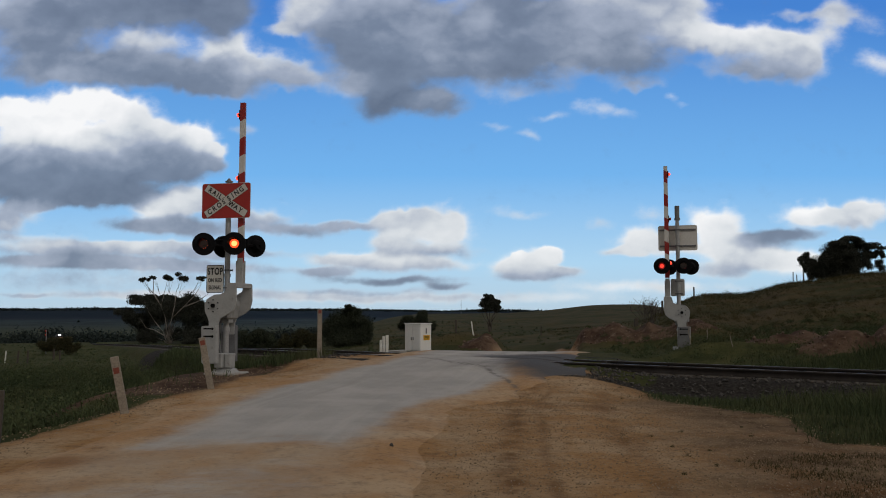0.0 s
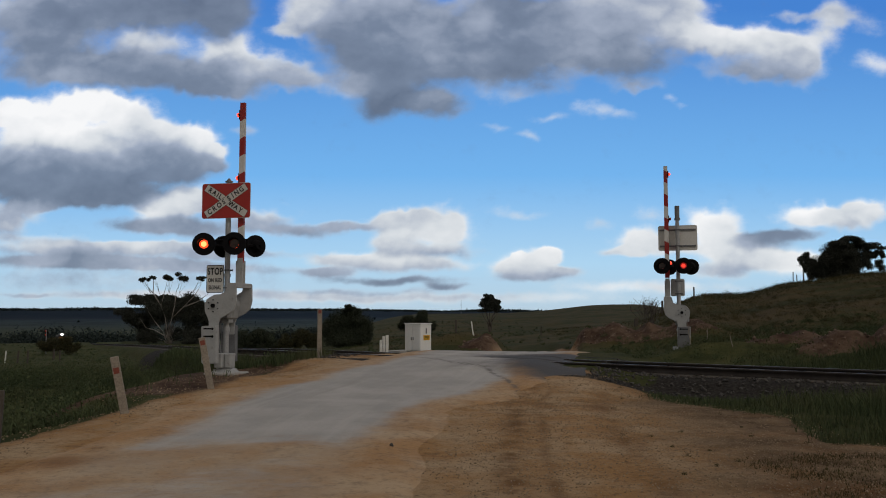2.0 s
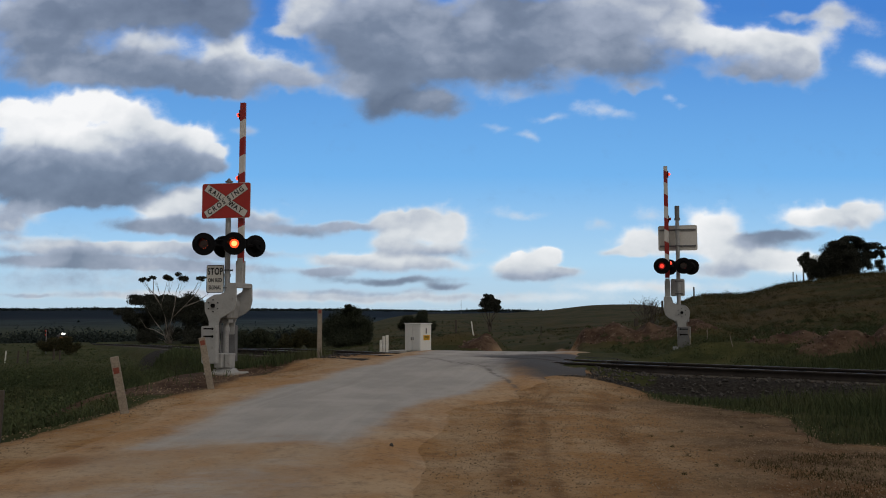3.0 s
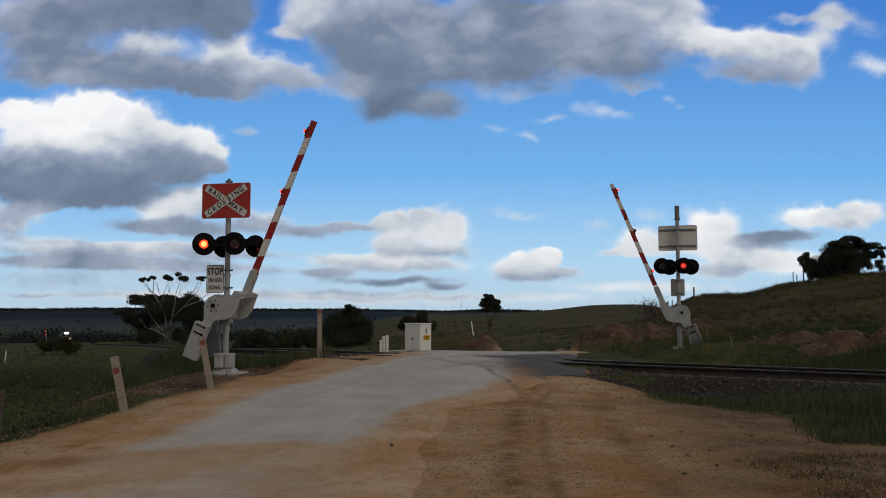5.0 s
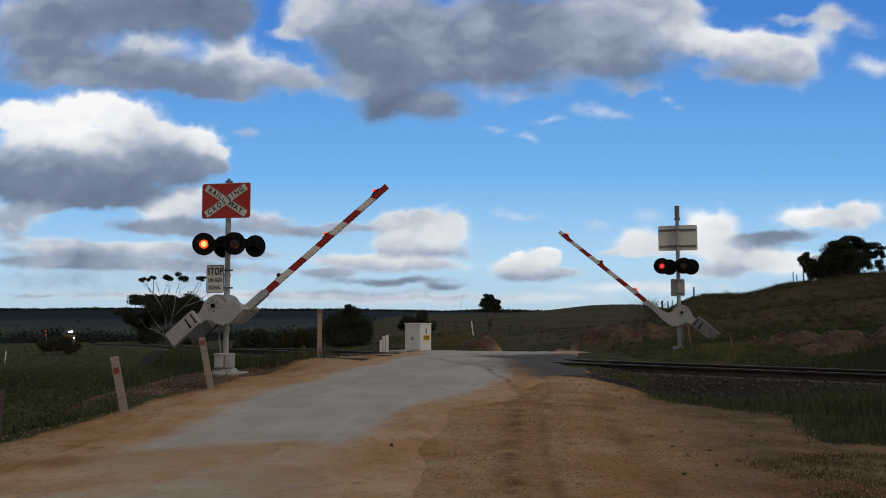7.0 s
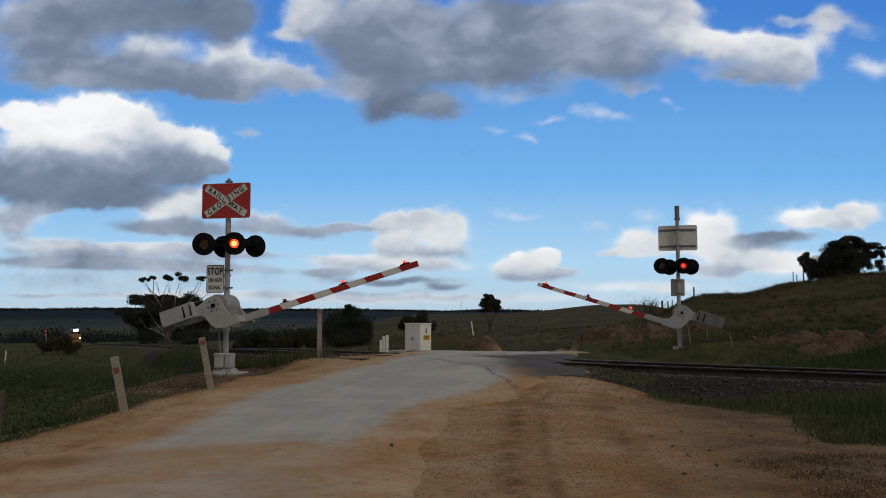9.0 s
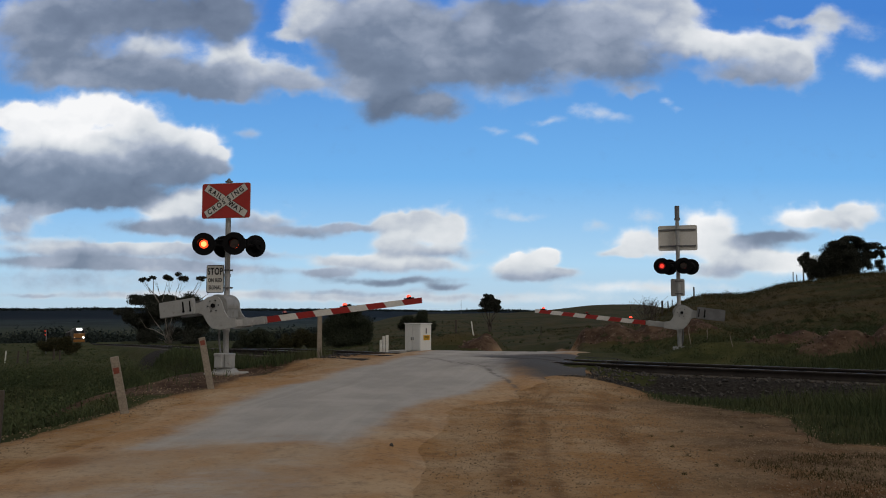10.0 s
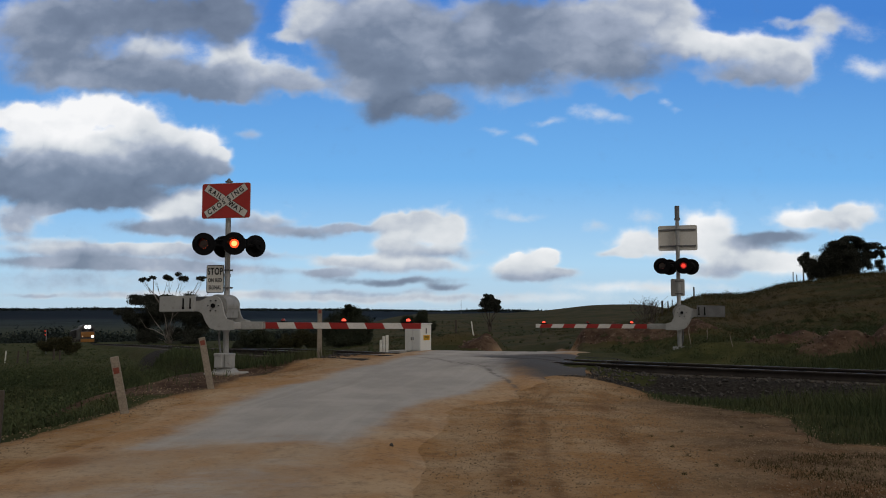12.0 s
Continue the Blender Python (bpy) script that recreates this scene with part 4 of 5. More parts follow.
    heads = {(k, f): signal_lamp(sig, xs[(k + 1) // 2], head_z, f, aims[(f + 1) // 2]) for f, xs in ((-1, front_xs), (1, rear_xs)) for k in (-1, 1)}
    # boom: local origin on the pivot
    boom = part("boom_arm", bmesh_arm(), M_GREY, sig, "grey cast arms with counterweights")
    boom.matrix_basis = pose(*pivot)
    tip, tip_white = bands[1], bands[2]
    for side in (-1, 1):
        bm = bmesh.new()
        y0 = side * 0.45
        slab(bm, [(-1.28, 0.21), (-0.45, 0.23), (-0.44, -0.13), (-1.28, -0.14)], y0 - 0.075, y0 + 0.075, 0, 0.012)
        part("counterweight", bm, M_GREY if side < 0 else M_DARKCAST, boom)
        for x, w in ((-0.68, 0.019), (-0.51, 0.016)):
            bm = bmesh.new()
            box(bm, x - w, x + w, y0 + side * 0.073, y0 + side * 0.079, -0.07, 0.17)
            rod(bm, (x, y0 + side * 0.073, -0.05), (x, y0 + side * 0.080, -0.05), w * 1.7, n=10)
            part("weight_slot", bm, M_BLACK, boom)
        bm = bmesh.new()
        rod(bm, (0, side * 0.38, 0), (0, side * 0.46, 0), 0.05, n=6)
        part("hub_nut", bm, M_BLACK, boom)
        for i in range(6):
            a = radians(60 * i)
            bm = bmesh.new()
            rod(bm, (0.13 * math.cos(a), side * 0.38, 0.13 * math.sin(a)), (0.13 * math.cos(a), side * 0.44, 0.13 * math.sin(a)), 0.014, n=6)
            part("hub_bolt", bm, M_BLACK, boom)
    n, x0, slant = 9, bands[0], 0.068
    w = (tip - tip_white - x0) / n
    cuts = [x0 + i * w for i in range(n + 1)] + ([tip] if tip_white else [])
    for i in range(len(cuts) - 1):
        a, b = cuts[i], cuts[i + 1]
        t0, t1 = 0.071 - 0.010 * i / n, 0.071 - 0.010 * (i + 1) / n
        sa, sb = (0 if i == 0 else slant), (0 if i == len(cuts) - 2 else slant)
        outline = [(a - sa / 2, t0 - BOOM_DROP), (b - sb / 2, t1 - BOOM_DROP), (b + sb / 2, -t1 - BOOM_DROP), (a + sa / 2, -t0 - BOOM_DROP)]
        part("boom_section", slab(bmesh.new(), outline, -0.035, 0.035), M_BOOMWHITE if i % 2 else M_BOOMRED, boom, "white boom section" if i % 2 else "red boom section")
    for k, x in enumerate(bands[3]):
        boom_lamp(boom, x, 0.068 - BOOM_DROP, k in lit_lamps)
    return sig, boom, heads


def bmesh_arm():
    bm = bmesh.new()
    outline = [(-0.66, 0.10), (-0.34, 0.11), (-0.24, 0.15), (-0.12, 0.21), (0.04, 0.22), (0.14, 0.17), (0.20, 0.08), (0.26, -0.18), (0.33, -0.30), (0.50, -0.34), (0.50, -0.54), (0.10, -0.55), (-0.08, -0.50), (-0.18, -0.38), (-0.28, -0.17), (-0.38, -0.125), (-0.66, -0.12)]
    for side in (-1, 1):
        y0 = side * 0.39
        slab(bm, outline, y0 - 0.025, y0 + 0.025, 0, 0.006)
    # cross head and the bar that holds the boom pole
    box(bm, 0.40, 0.51, -0.39, 0.39, -0.52, -0.37, 0.012)
    box(bm, 0.46, 1.02, -0.075, -0.037, -0.525, -0.355, 0.006)
    box(bm, 0.46, 1.02, 0.037, 0.075, -0.525, -0.355, 0.006)
    box(bm, 0.48, 1.09, -0.036, 0.036, -0.51, -0.37, 0.006)
    for x in (0.62, 0.74, 0.94):
        rod(bm, (x, -0.088, -0.44), (x, 0.088, -0.44), 0.018, n=6)
    rod(bm, (0, -0.39, 0), (0, 0.39, 0), 0.07, n=16)
    bmesh.ops.recalc_face_normals(bm, faces=bm.faces)
    return bm


LEFT_AT, RIGHT_AT = (-4.93, 19.0, 0.2), (7.50, 26.5, 0.03)
LEFT_PIVOT, RIGHT_PIVOT = (-0.11, 0, 1.533), (-0.10, 0, 1.54)
LEFT_SIG = crossing_signal(pose(*LEFT_AT, 0, 0, -13), 4.37, True, (-0.245, 2.145, 0.435, 0.635), LEFT_PIVOT, 2.92, (-0.383, 0.365), (-0.315, 0.49), (20, 236), (0.98, 4.68, 0.0, (1.50, 2.93, 4.40)), (1, 2), "grey steel crossing signal with crossbuck and boom beside the road")
RIGHT_SIG = crossing_signal(pose(*RIGHT_AT, 0, 0, 162), 4.95, False, (0.03, 2.34, 0.43, 0.55), RIGHT_PIVOT, 3.01, (-0.383, 0.292), (-0.178, 0.478), (0, 180), (1.11, 4.72, 0.16, (1.58, 3.0, 4.45)), (0, 2), "grey steel crossing signal with boom, seen from behind, beyond the track")


# ---------------------------------------------------------------- posts, cabinet and small trackside things
def guide_post(x, y, z, h, w, lean_x, lean_y, material, label, band=None, name="guide_post", group=""):
    ob = thing(name, pose(x, y, z, lean_y, lean_x, 15), label, "post", group)
    bm = bmesh.new()
    box(bm, -w / 2, w / 2, -w * 0.3, w * 0.3, -0.35, h, 0.008)
    part("post", bm, material, ob)
    if band:
        bm = bmesh.new()
        box(bm, -w * 0.34, w * 0.34, -w * 0.3 - 0.006, -w * 0.3 + 0.004, h - band - 0.09, h - band, 0.0)
        part("reflector", bm, M_REFLECT, ob, "faded red reflector")
    return ob


def at_ground(x, y, sink=0.0):
    return x, y, h1(x, y) - sink


guide_post(*at_ground(-4.69, 12.4), 0.85, 0.115, -11, 4, M_WOOD, "weathered timber guide post with a red reflector, at the road edge", 0.16, group="guide posts")
guide_post(*at_ground(-4.31, 15.6), 0.97, 0.12, -11, 3, M_WOOD, "leaning weathered timber guide post beside the road", 0.05, group="guide posts")
guide_post(*at_ground(-3.25, 22.0), 1.27, 0.12, 0, 0, M_WOOD, "upright weathered timber guide post near the track", 0.02, group="guide posts")
guide_post(*at_ground(-5.35, 10.1), 0.62, 0.10, 2, 0, M_DARKWOOD, "short dark timber post in long grass", name="fence_post")
guide_post(*at_ground(-26.4, 50.5), 0.72, 0.07, 3, 0, M_POSTWHITE, "white marker post standing in the paddock", name="marker_post")
for x, y, h in ((-2.45, 33.0, 0.70), (-2.16, 30.5, 0.85), (-2.02, 30.2, 0.88)):
    guide_post(*at_ground(x, y), h, 0.10, 0, 0, M_POSTWHITE, "short white marker post beside the cabinet", name="marker_post", group="white marker posts")
guide_post(*at_ground(1.42, 39), 0.66, 0.055, -9, 0, M_POSTWHITE, "leaning white marker post on the far verge", name="marker_post")
guide_post(*at_ground(3.97, 40), 0.45, 0.05, 2, 0, M_POSTWHITE, "thin pale stake beside the far road", name="marker_post")
guide_post(*at_ground(0.62, 40), 0.66, 0.08, 0, 0, M_DARKWOOD, "dark fence post on the far verge", name="fence_post", group="fence posts")
for x, y, h, w in ((8.2, 70, 0.75, 0.08), (17.8, 77, 0.72, 0.35), (20.0, 76, 1.35, 0.16), (20.4, 75.5, 1.0, 0.10), (20.9, 76, 0.9, 0.08), (36.0, 83, 1.0, 0.12), (34.5, 82, 1.2, 0.08), (34.9, 82, 0.9, 0.08), (22.3, 74, 1.1, 0.12)):
    guide_post(*at_ground(x, y), h, w, random.uniform(-4, 4), 0, M_DARKWOOD, "old dark timber fence post on the hillside", name="fence_post", group="fence posts")


def equipment_cabinet():
    x, y, z = at_ground(-1.0, 33.5)
    ob = thing("equipment_cabinet", pose(x, y, z + 0.02, 0, 0, -40), "white enamelled trackside equipment cabinet on a concrete slab", "cabinet")
    bm = bmesh.new()
    box(bm, -0.42, 0.42, -0.32, 0.32, 0.08, 1.13, 0.012)
    part("body", bm, M_WHITE, ob)
    bm = bmesh.new()
    box(bm, -0.45, 0.45, -0.35, 0.35, 1.13, 1.17, 0.008)
    part("roof", bm, M_WHITE, ob)
    bm = bmesh.new()
    box(bm, -0.40, 0.40, -0.30, 0.30, -0.25, 0.08, 0.0)
    part("plinth", bm, M_CONCRETE, ob)
    bm = bmesh.new()
    box(bm, -0.39, -0.005, -0.335, -0.321, 0.12, 1.09, 0.004)
    part("door", bm, M_WHITE, ob)
    bm = bmesh.new()
    box(bm, 0.005, 0.39, -0.335, -0.321, 0.12, 1.09, 0.004)
    door = part("door", bm, M_WHITE, ob)
    for x in (-0.05, 0.05):
        bm = bmesh.new()
        box(bm, x - 0.015, x + 0.015, -0.36, -0.336, 0.5, 0.62, 0.004)
        part("handle", bm, M_DARKCAST, ob)
    bm = bmesh.new()
    box(bm, 0.421, 0.427, -0.15, 0.22, 0.5, 0.7, 0.0)
    part("notice", bm, M_YELLOW, ob, "yellow notice with dark bars")
    bm = bmesh.new()
    for z in (0.55, 0.6, 0.65):
        box(bm, 0.427, 0.430, -0.1, 0.17, z - 0.012, z + 0.012)
    part("notice_bars", bm, M_LETTER, ob)
    bm = bmesh.new()
    box(bm, 0.421, 0.427, -0.02, 0.06, 0.76, 0.98, 0.0)
    part("label_plate", bm, M_DARKCAST, ob)
    return ob


equipment_cabinet()
bm = bmesh.new()
box(bm, -0.35, 0.35, -0.5, 0.5, -0.3, 0.16, 0.02)
pit = part("cable_pit", bm, M_CONCRETE)
pit.matrix_basis = pose(*at_ground(-1.65, 33.8), 0, 0, -40)
tagged(pit, "low concrete cable pit beside the white cabinet", "cable pit")


# ---------------------------------------------------------------- trees, bushes, grass
def leaf_cloud(clumps, size, rng):
    """Many small leaf blades scattered through ragged clumps: corners and triangles pairs."""
    out = []
    for cx, cz, rx, rz, count in clumps:
        k = max(6, int(count / 60))
        seeds = rng.normal(size=(k, 3))
        seeds /= np.linalg.norm(seeds, axis=1)[:, None]
        seeds *= rng.uniform(0.15, 0.88, (k, 1))
        count = int(count * 10)
        lump = rng.normal(size=(count, 3))
        lump *= np.minimum(1, 1.9 / np.linalg.norm(lump, axis=1))[:, None]
        p = seeds[rng.integers(0, k, count)] + lump * rng.uniform(0.13, 0.26, (k, 1))[rng.integers(0, k, count)]
        p *= (rx, rx * 0.9, rz)
        p += (cx, rng.uniform(-0.3, 0.3) * rx, cz)
        out.append(p)
    p = np.concatenate(out)
    n = len(p)
    a = rng.normal(size=(n, 3))
    a /= np.linalg.norm(a, axis=1)[:, None]
    b = np.cross(a, rng.normal(size=(n, 3)))
    b /= np.linalg.norm(b, axis=1)[:, None]
    s = size * rng.uniform(0.6, 1.4, (n, 1))
    v = np.stack([p - a * s, p + b * s * 0.45, p + a * s, p - b * s * 0.45], 1).reshape(-1, 3)
    return v, np.arange(4 * n).reshape(-1, 4)


def tree(name, x, y, clumps, leaves, bark, label, category, seed, leaf=0.16, girth=0.18, stems=1, z=None, limbs=()):
    rng = np.random.default_rng(seed)
    z = h1(x, y) if z is None else z
    ob = thing(name, pose(x, y, z), label, category)
    v, f = leaf_cloud(clumps, leaf, rng)
    raw_mesh("crown", v, f, [leaves], None, ob)
    bm = bmesh.new()
    roots = [Vector((rng.uniform(-0.5, 0.5) * (stems > 1) * girth * 6, rng.uniform(-0.3, 0.3), -0.3)) for _ in range(stems)]
    for i, (cx, cz, rx, rz, count) in enumerate(clumps):
        a = roots[i % stems]
        end = Vector((cx, 0, cz))
        fork = a.lerp(end, 0.4) + Vector((-cx * 0.16, rng.uniform(-0.3, 0.3), 0.1 * cz))
        pts = [a, a.lerp(fork, 0.5) + Vector((rng.uniform(-0.1, 0.1), 0, 0)), fork, fork.lerp(end, 0.55) + Vector((cx * 0.06, rng.uniform(-0.2, 0.2), 0)), end]
        r = girth * (1.0 if i < stems else 0.75)
        for k in range(4):
            rod(bm, pts[k], pts[k + 1], r * (1 - 0.22 * k), r * (1 - 0.22 * (k + 1)), 7)
        for _ in range(3):
            tip = end + Vector((rng.uniform(-1, 1) * rx * 0.8, rng.uniform(-1, 1) * rx * 0.6, rng.uniform(-0.6, 0.7) * rz))
            rod(bm, pts[3], tip, r * 0.25, r * 0.08, 5)
    for limb in limbs:
        pts = [Vector(q) for q in limb]
        for k in range(len(pts) - 1):
            r = girth * (0.95 - 0.80 * k / (len(pts) - 1))
            rod(bm, pts[k], pts[k + 1], r, r - girth * 0.80 / (len(pts) - 1), 7)
    part("trunk", bm, bark, ob, smooth=True)
    return ob


tree("gum_tree", -39.1, 120, [(-4.1, 9.2, 0.85, 0.6, 100), (-2.5, 9.5, 0.75, 0.6, 100), (-0.5, 9.4, 1.1, 0.85, 200), (1.6, 9.45, 1.15, 0.75, 200), (4.2, 9.4, 0.9, 0.55, 80), (-2.4, 6.2, 1.9, 1.0, 900), (0.6, 5.4, 2.2, 1.5, 1400), (3.4, 5.4, 1.6, 1.3, 900),
                              (-3.9, 6.2, 2.3, 1.0, 1100), (-6.3, 4.0, 1.6, 1.2, 700), (-1.0, 4.6, 3.0, 2.3, 2400), (2.4, 4.4, 2.5, 2.6, 1600), (-3.9, 3.2, 2.2, 2.0, 1200), (-3.2, 1.3, 1.9, 1.3, 800), (2.8, 1.1, 2.5, 1.4, 1100),
                              (-0.2, 6.5, 1.8, 0.8, 560), (1.9, 6.0, 1.5, 1.1, 520), (4.4, 3.4, 1.6, 2.0, 800), (0.0, 1.3, 1.5, 1.2, 300)],
     M_GUM, M_BARK, "large dark gum tree with pale limbs and umbrella tufts", "tree", 3, 0.105, 0.085, 3,
     limbs=[[(0, -1.2, -0.3), (-0.3, -2.2, 1.6), (-1.4, -2.7, 3.2), (-2.4, -2.5, 4.6), (-3.2, -1.8, 6.0)], [(0.1, -1.2, -0.3), (0.3, -2.3, 1.8), (1.0, -2.8, 3.6), (2.6, -2.8, 5.2), (3.9, -2.0, 6.8), (4.5, -1.0, 8.4), (4.2, -0.6, 9.4)],
            [(0.2, -2.3, 1.4), (0.1, -2.7, 3.6), (-0.6, -2.6, 5.4), (-0.5, -1.4, 7.6), (-0.4, -0.5, 9.3)], [(-0.2, -2.2, 1.2), (-1.5, -2.6, 2.0), (-2.6, -2.7, 2.3), (-3.6, -2.4, 3.6)], [(1.0, -2.8, 3.6), (1.3, -2.6, 5.4), (1.1, -1.4, 7.4), (1.6, -0.6, 9.3)],
            [(-0.6, -2.6, 5.4), (-2.0, -2.0, 7.2), (-3.2, -1.0, 8.2), (-4.1, -0.4, 9.2)], [(-2.0, -2.0, 7.2), (-2.3, -1.0, 8.4), (-2.5, -0.4, 9.4)], [(2.6, -2.8, 5.2), (4.4, -2.0, 6.0), (5.6, -1.6, 7.0), (6.0, -1.2, 7.8)]])
tree("gum_tree", 45.6, 95, [(-1.5, 2.7, 1.9, 1.8, 1700), (0.3, 2.8, 2.4, 1.8, 1900), (0.5, 3.8, 2.2, 1.1, 1500), (3.0, 4.3, 1.6, 0.6, 800), (0.2, 1.3, 2.4, 1.2, 1500), (2.2, 2.6, 1.3, 1.1, 600), (4.3, 2.4, 0.7, 1.0, 160), (4.6, 3.6, 0.7, 0.5, 260), (1.0, 5.2, 1.6, 0.6, 700), (-0.6, 4.3, 1.6, 0.9, 900), (3.2, 3.4, 1.2, 0.9, 500), (-2.3, 1.2, 1.2, 1.1, 600), (2.4, 0.9, 1.2, 0.8, 360), (1.6, 4.7, 1.3, 0.5, 420)],
     M_GUM, M_DARKBARK, "spreading dark gum tree on the crest of the hill", "tree", 5, 0.075, 0.10, 4)
tree("gum_tree", 41.9, 95, [(-0.4, 3.6, 0.8, 0.6, 260), (-0.9, 2.9, 0.6, 0.5, 170), (0.3, 2.6, 0.9, 0.9, 420), (0.2, 1.4, 0.8, 1.0, 400), (-0.3, 2.0, 0.7, 0.6, 220)],
     M_GUM, M_DARKBARK, "small dark gum tree on the crest of the hill", "tree", 6, 0.075, 0.10, 1)
tree("gum_tree", 5.6, 100, [(0.0, 4.2, 0.9, 0.5, 300), (-0.9, 3.6, 0.75, 0.6, 280), (0.9, 3.7, 0.75, 0.6, 280), (0.0, 3.4, 1.2, 0.9, 900), (-0.4, 2.8, 0.8, 0.5, 240), (0.7, 2.8, 0.7, 0.5, 220), (-1.0, 2.5, 0.5, 0.4, 90), (1.2, 3.0, 0.45, 0.4, 90)],
     M_GUM, M_DARKBARK, "lone small tree with a bare trunk in the field", "tree", 8, 0.07, 0.10, 1)
tree("bush", -8.6, 75, [(-1.4, 1.8, 1.25, 1.4, 1500), (0.0, 2.4, 1.5, 1.4, 1900), (1.4, 1.9, 1.25, 1.4, 1500), (0.4, 3.2, 1.0, 0.65, 600), (-0.3, 0.8, 2.4, 1.0, 1900), (1.2, 0.8, 1.4, 1.0, 800)], M_SCRUB, M_DARKBARK, "big rounded dark green bush beyond the track", "bush", 11, 0.062, 0.08, 3)
tree("bush", -12.4, 70, [(-0.9, 1.0, 0.9, 0.9, 700), (0.4, 1.2, 1.0, 0.9, 800), (1.4, 0.9, 0.8, 0.9, 600), (-1.8, 0.6, 0.8, 0.7, 450)], M_OLIVE, M_DARKBARK, "olive green bush beyond the track", "bush", 12, 0.058, 0.05, 3)
tree("bush", -14.6, 65, [(-0.5, 1.0, 1.0, 1.0, 900), (0.4, 1.4, 0.9, 0.9, 900), (1.0, 0.7, 0.9, 0.8, 600), (-1.2, 0.6, 0.7, 0.6, 400)], M_SCRUB, M_DARKBARK, "dark green bush behind the track", "bush", 13, 0.058, 0.05, 3)
tree("bush", -2.8, 85, [(-0.9, 1.2, 1.0, 1.0, 800), (0.5, 1.6, 1.1, 0.9, 900), (1.4, 0.9, 0.8, 0.8, 500)], M_SCRUB, M_DARKBARK, "dark bush behind the white cabinet", "bush", 14, 0.065, 0.05, 3)
tree("bush", -34.5, 75, [(-1.0, 0.8, 0.9, 0.8, 700), (0.3, 1.1, 1.1, 0.8, 900), (1.3, 0.7, 0.9, 0.7, 600)], M_OLIVE, M_DARKBARK, "low rounded bush in the paddock", "bush", 15, 0.06, 0.05, 3)


def bare_shrub(x, y, h, seed, label):
    rng = np.random.default_rng(seed)
    bm = bmesh.new()
    for _ in range(22):
        a = Vector((rng.uniform(-0.15, 0.15), rng.uniform(-0.15, 0.15), -0.1))
        b = a + Vector((rng.normal() * 0.15, rng.normal() * 0.15, rng.uniform(0.3, 0.6))) * h
        rod(bm, a, b, 0.013, 0.009, 5)
        for _ in range(6):
            c = b + Vector((rng.normal() * 0.22, rng.normal() * 0.2, rng.uniform(0.1, 0.42))) * h
            rod(bm, b, c, 0.009, 0.004, 4)
    ob = part("bare_shrub", bm, M_DARKBARK)
    ob.matrix_basis = pose(*at_ground(x, y))
    return tagged(ob, label, "shrub")


bare_shrub(8.9, 36.0, 1.3, 4, "leafless dark shrub on the bank")


def dry_stick(x, y, h, lean):
    bm = bmesh.new()
    a, b = Vector((0, 0, -0.1)), Vector((lean * h, 0.02, h * 0.6))
    rod(bm, a, b, 0.014, 0.010, 6)
    rod(bm, b, b + Vector((lean * h * 0.3, 0, h * 0.4)), 0.010, 0.004, 6)
    rod(bm, b, b + Vector((-lean * h * 0.6, 0.05, h * 0.25)), 0.006, 0.003, 5)
    ob = part("dry_stick", bm, M_WOOD)
    ob.matrix_basis = pose(*at_ground(x, y))
    return tagged(ob, "pale dry stalk standing beside the track", "stalk", "dry stalks")


for x, y, h, lean in ((7.2, 24.2, 0.68, -0.12), (7.75, 24.6, 0.42, 0.1), (8.3, 23.9, 0.36, -0.2)):
    dry_stick(x, y, h, lean)
for x, y in ((-24.3, 49), (-25.4, 50), (-22.7, 49.6), (-28.3, 61), (-27.0, 58)):
    guide_post(*at_ground(x, y), 0.75, 0.09, random.uniform(-5, 5), 0, M_DARKWOOD, "old dark fence post in the paddock", name="fence_post", group="fence posts")
bm = bmesh.new()
bmesh.ops.create_icosphere(bm, subdivisions=2, radius=0.03)
for v in bm.verts:
    v.co *= 0.8 + 0.4 * noise.noise(v.co * 40)
rock = part("stone", bm, M_STONE)
rock.matrix_basis = pose(-0.58, 9.55, h1(-0.58, 9.55) + 0.045)
tagged(rock, "small dark stone lying on the gravel road", "stone")


def blades(name, label, x, y, tall, material, seed, width=0.012, lean=0.45, category="grass"):
    """Grass as single bent blades."""
    rng = np.random.default_rng(seed)
    n = len(x)
    z = height(x, y) - 0.02
    h = tall * rng.uniform(0.45, 1.15, n)
    a = rng.uniform(0, 2 * np.pi, n)
    w = width * rng.uniform(0.6, 1.5, n)
    l = lean * h * rng.uniform(0.1, 1.0, n)
    b = a + rng.uniform(0.6, 2.5, n)
    p = np.stack([x, y, z], 1)
    side = np.stack([np.cos(a), np.sin(a), 0 * a], 1) * w[:, None]
    bend = np.stack([np.cos(b) * l, np.sin(b) * l, 0 * a], 1)
    up = np.stack([0 * a, 0 * a, h], 1)
    v = np.stack([p - side, p + side, p + bend * 0.35 + up * 0.6 + side * 0.7, p + bend * 0.35 + up * 0.6 - side * 0.7, p + bend + up], 1).reshape(-1, 3)
    i = np.arange(n)[:, None] * 5
    f3 = np.concatenate([i + [0, 1, 2], i + [0, 2, 3], i + [3, 2, 4]])
    ob = raw_mesh(name, v, f3, [material])
    return tagged(ob, label, category, kind="stuff")


def scatter(rng, n, x0, x1, y0, y1, keep, clump=1.0, seed=0):
    x, y = rng.uniform(x0, x1, n), rng.uniform(y0, y1, n)
    k = keep(x, y) * np.clip(0.7 + 0.7 * rough(x + 0.37 * y, y - 0.41 * x, clump, seed), 0, 1) > rng.uniform(0, 1, n)
    return x[k], y[k]


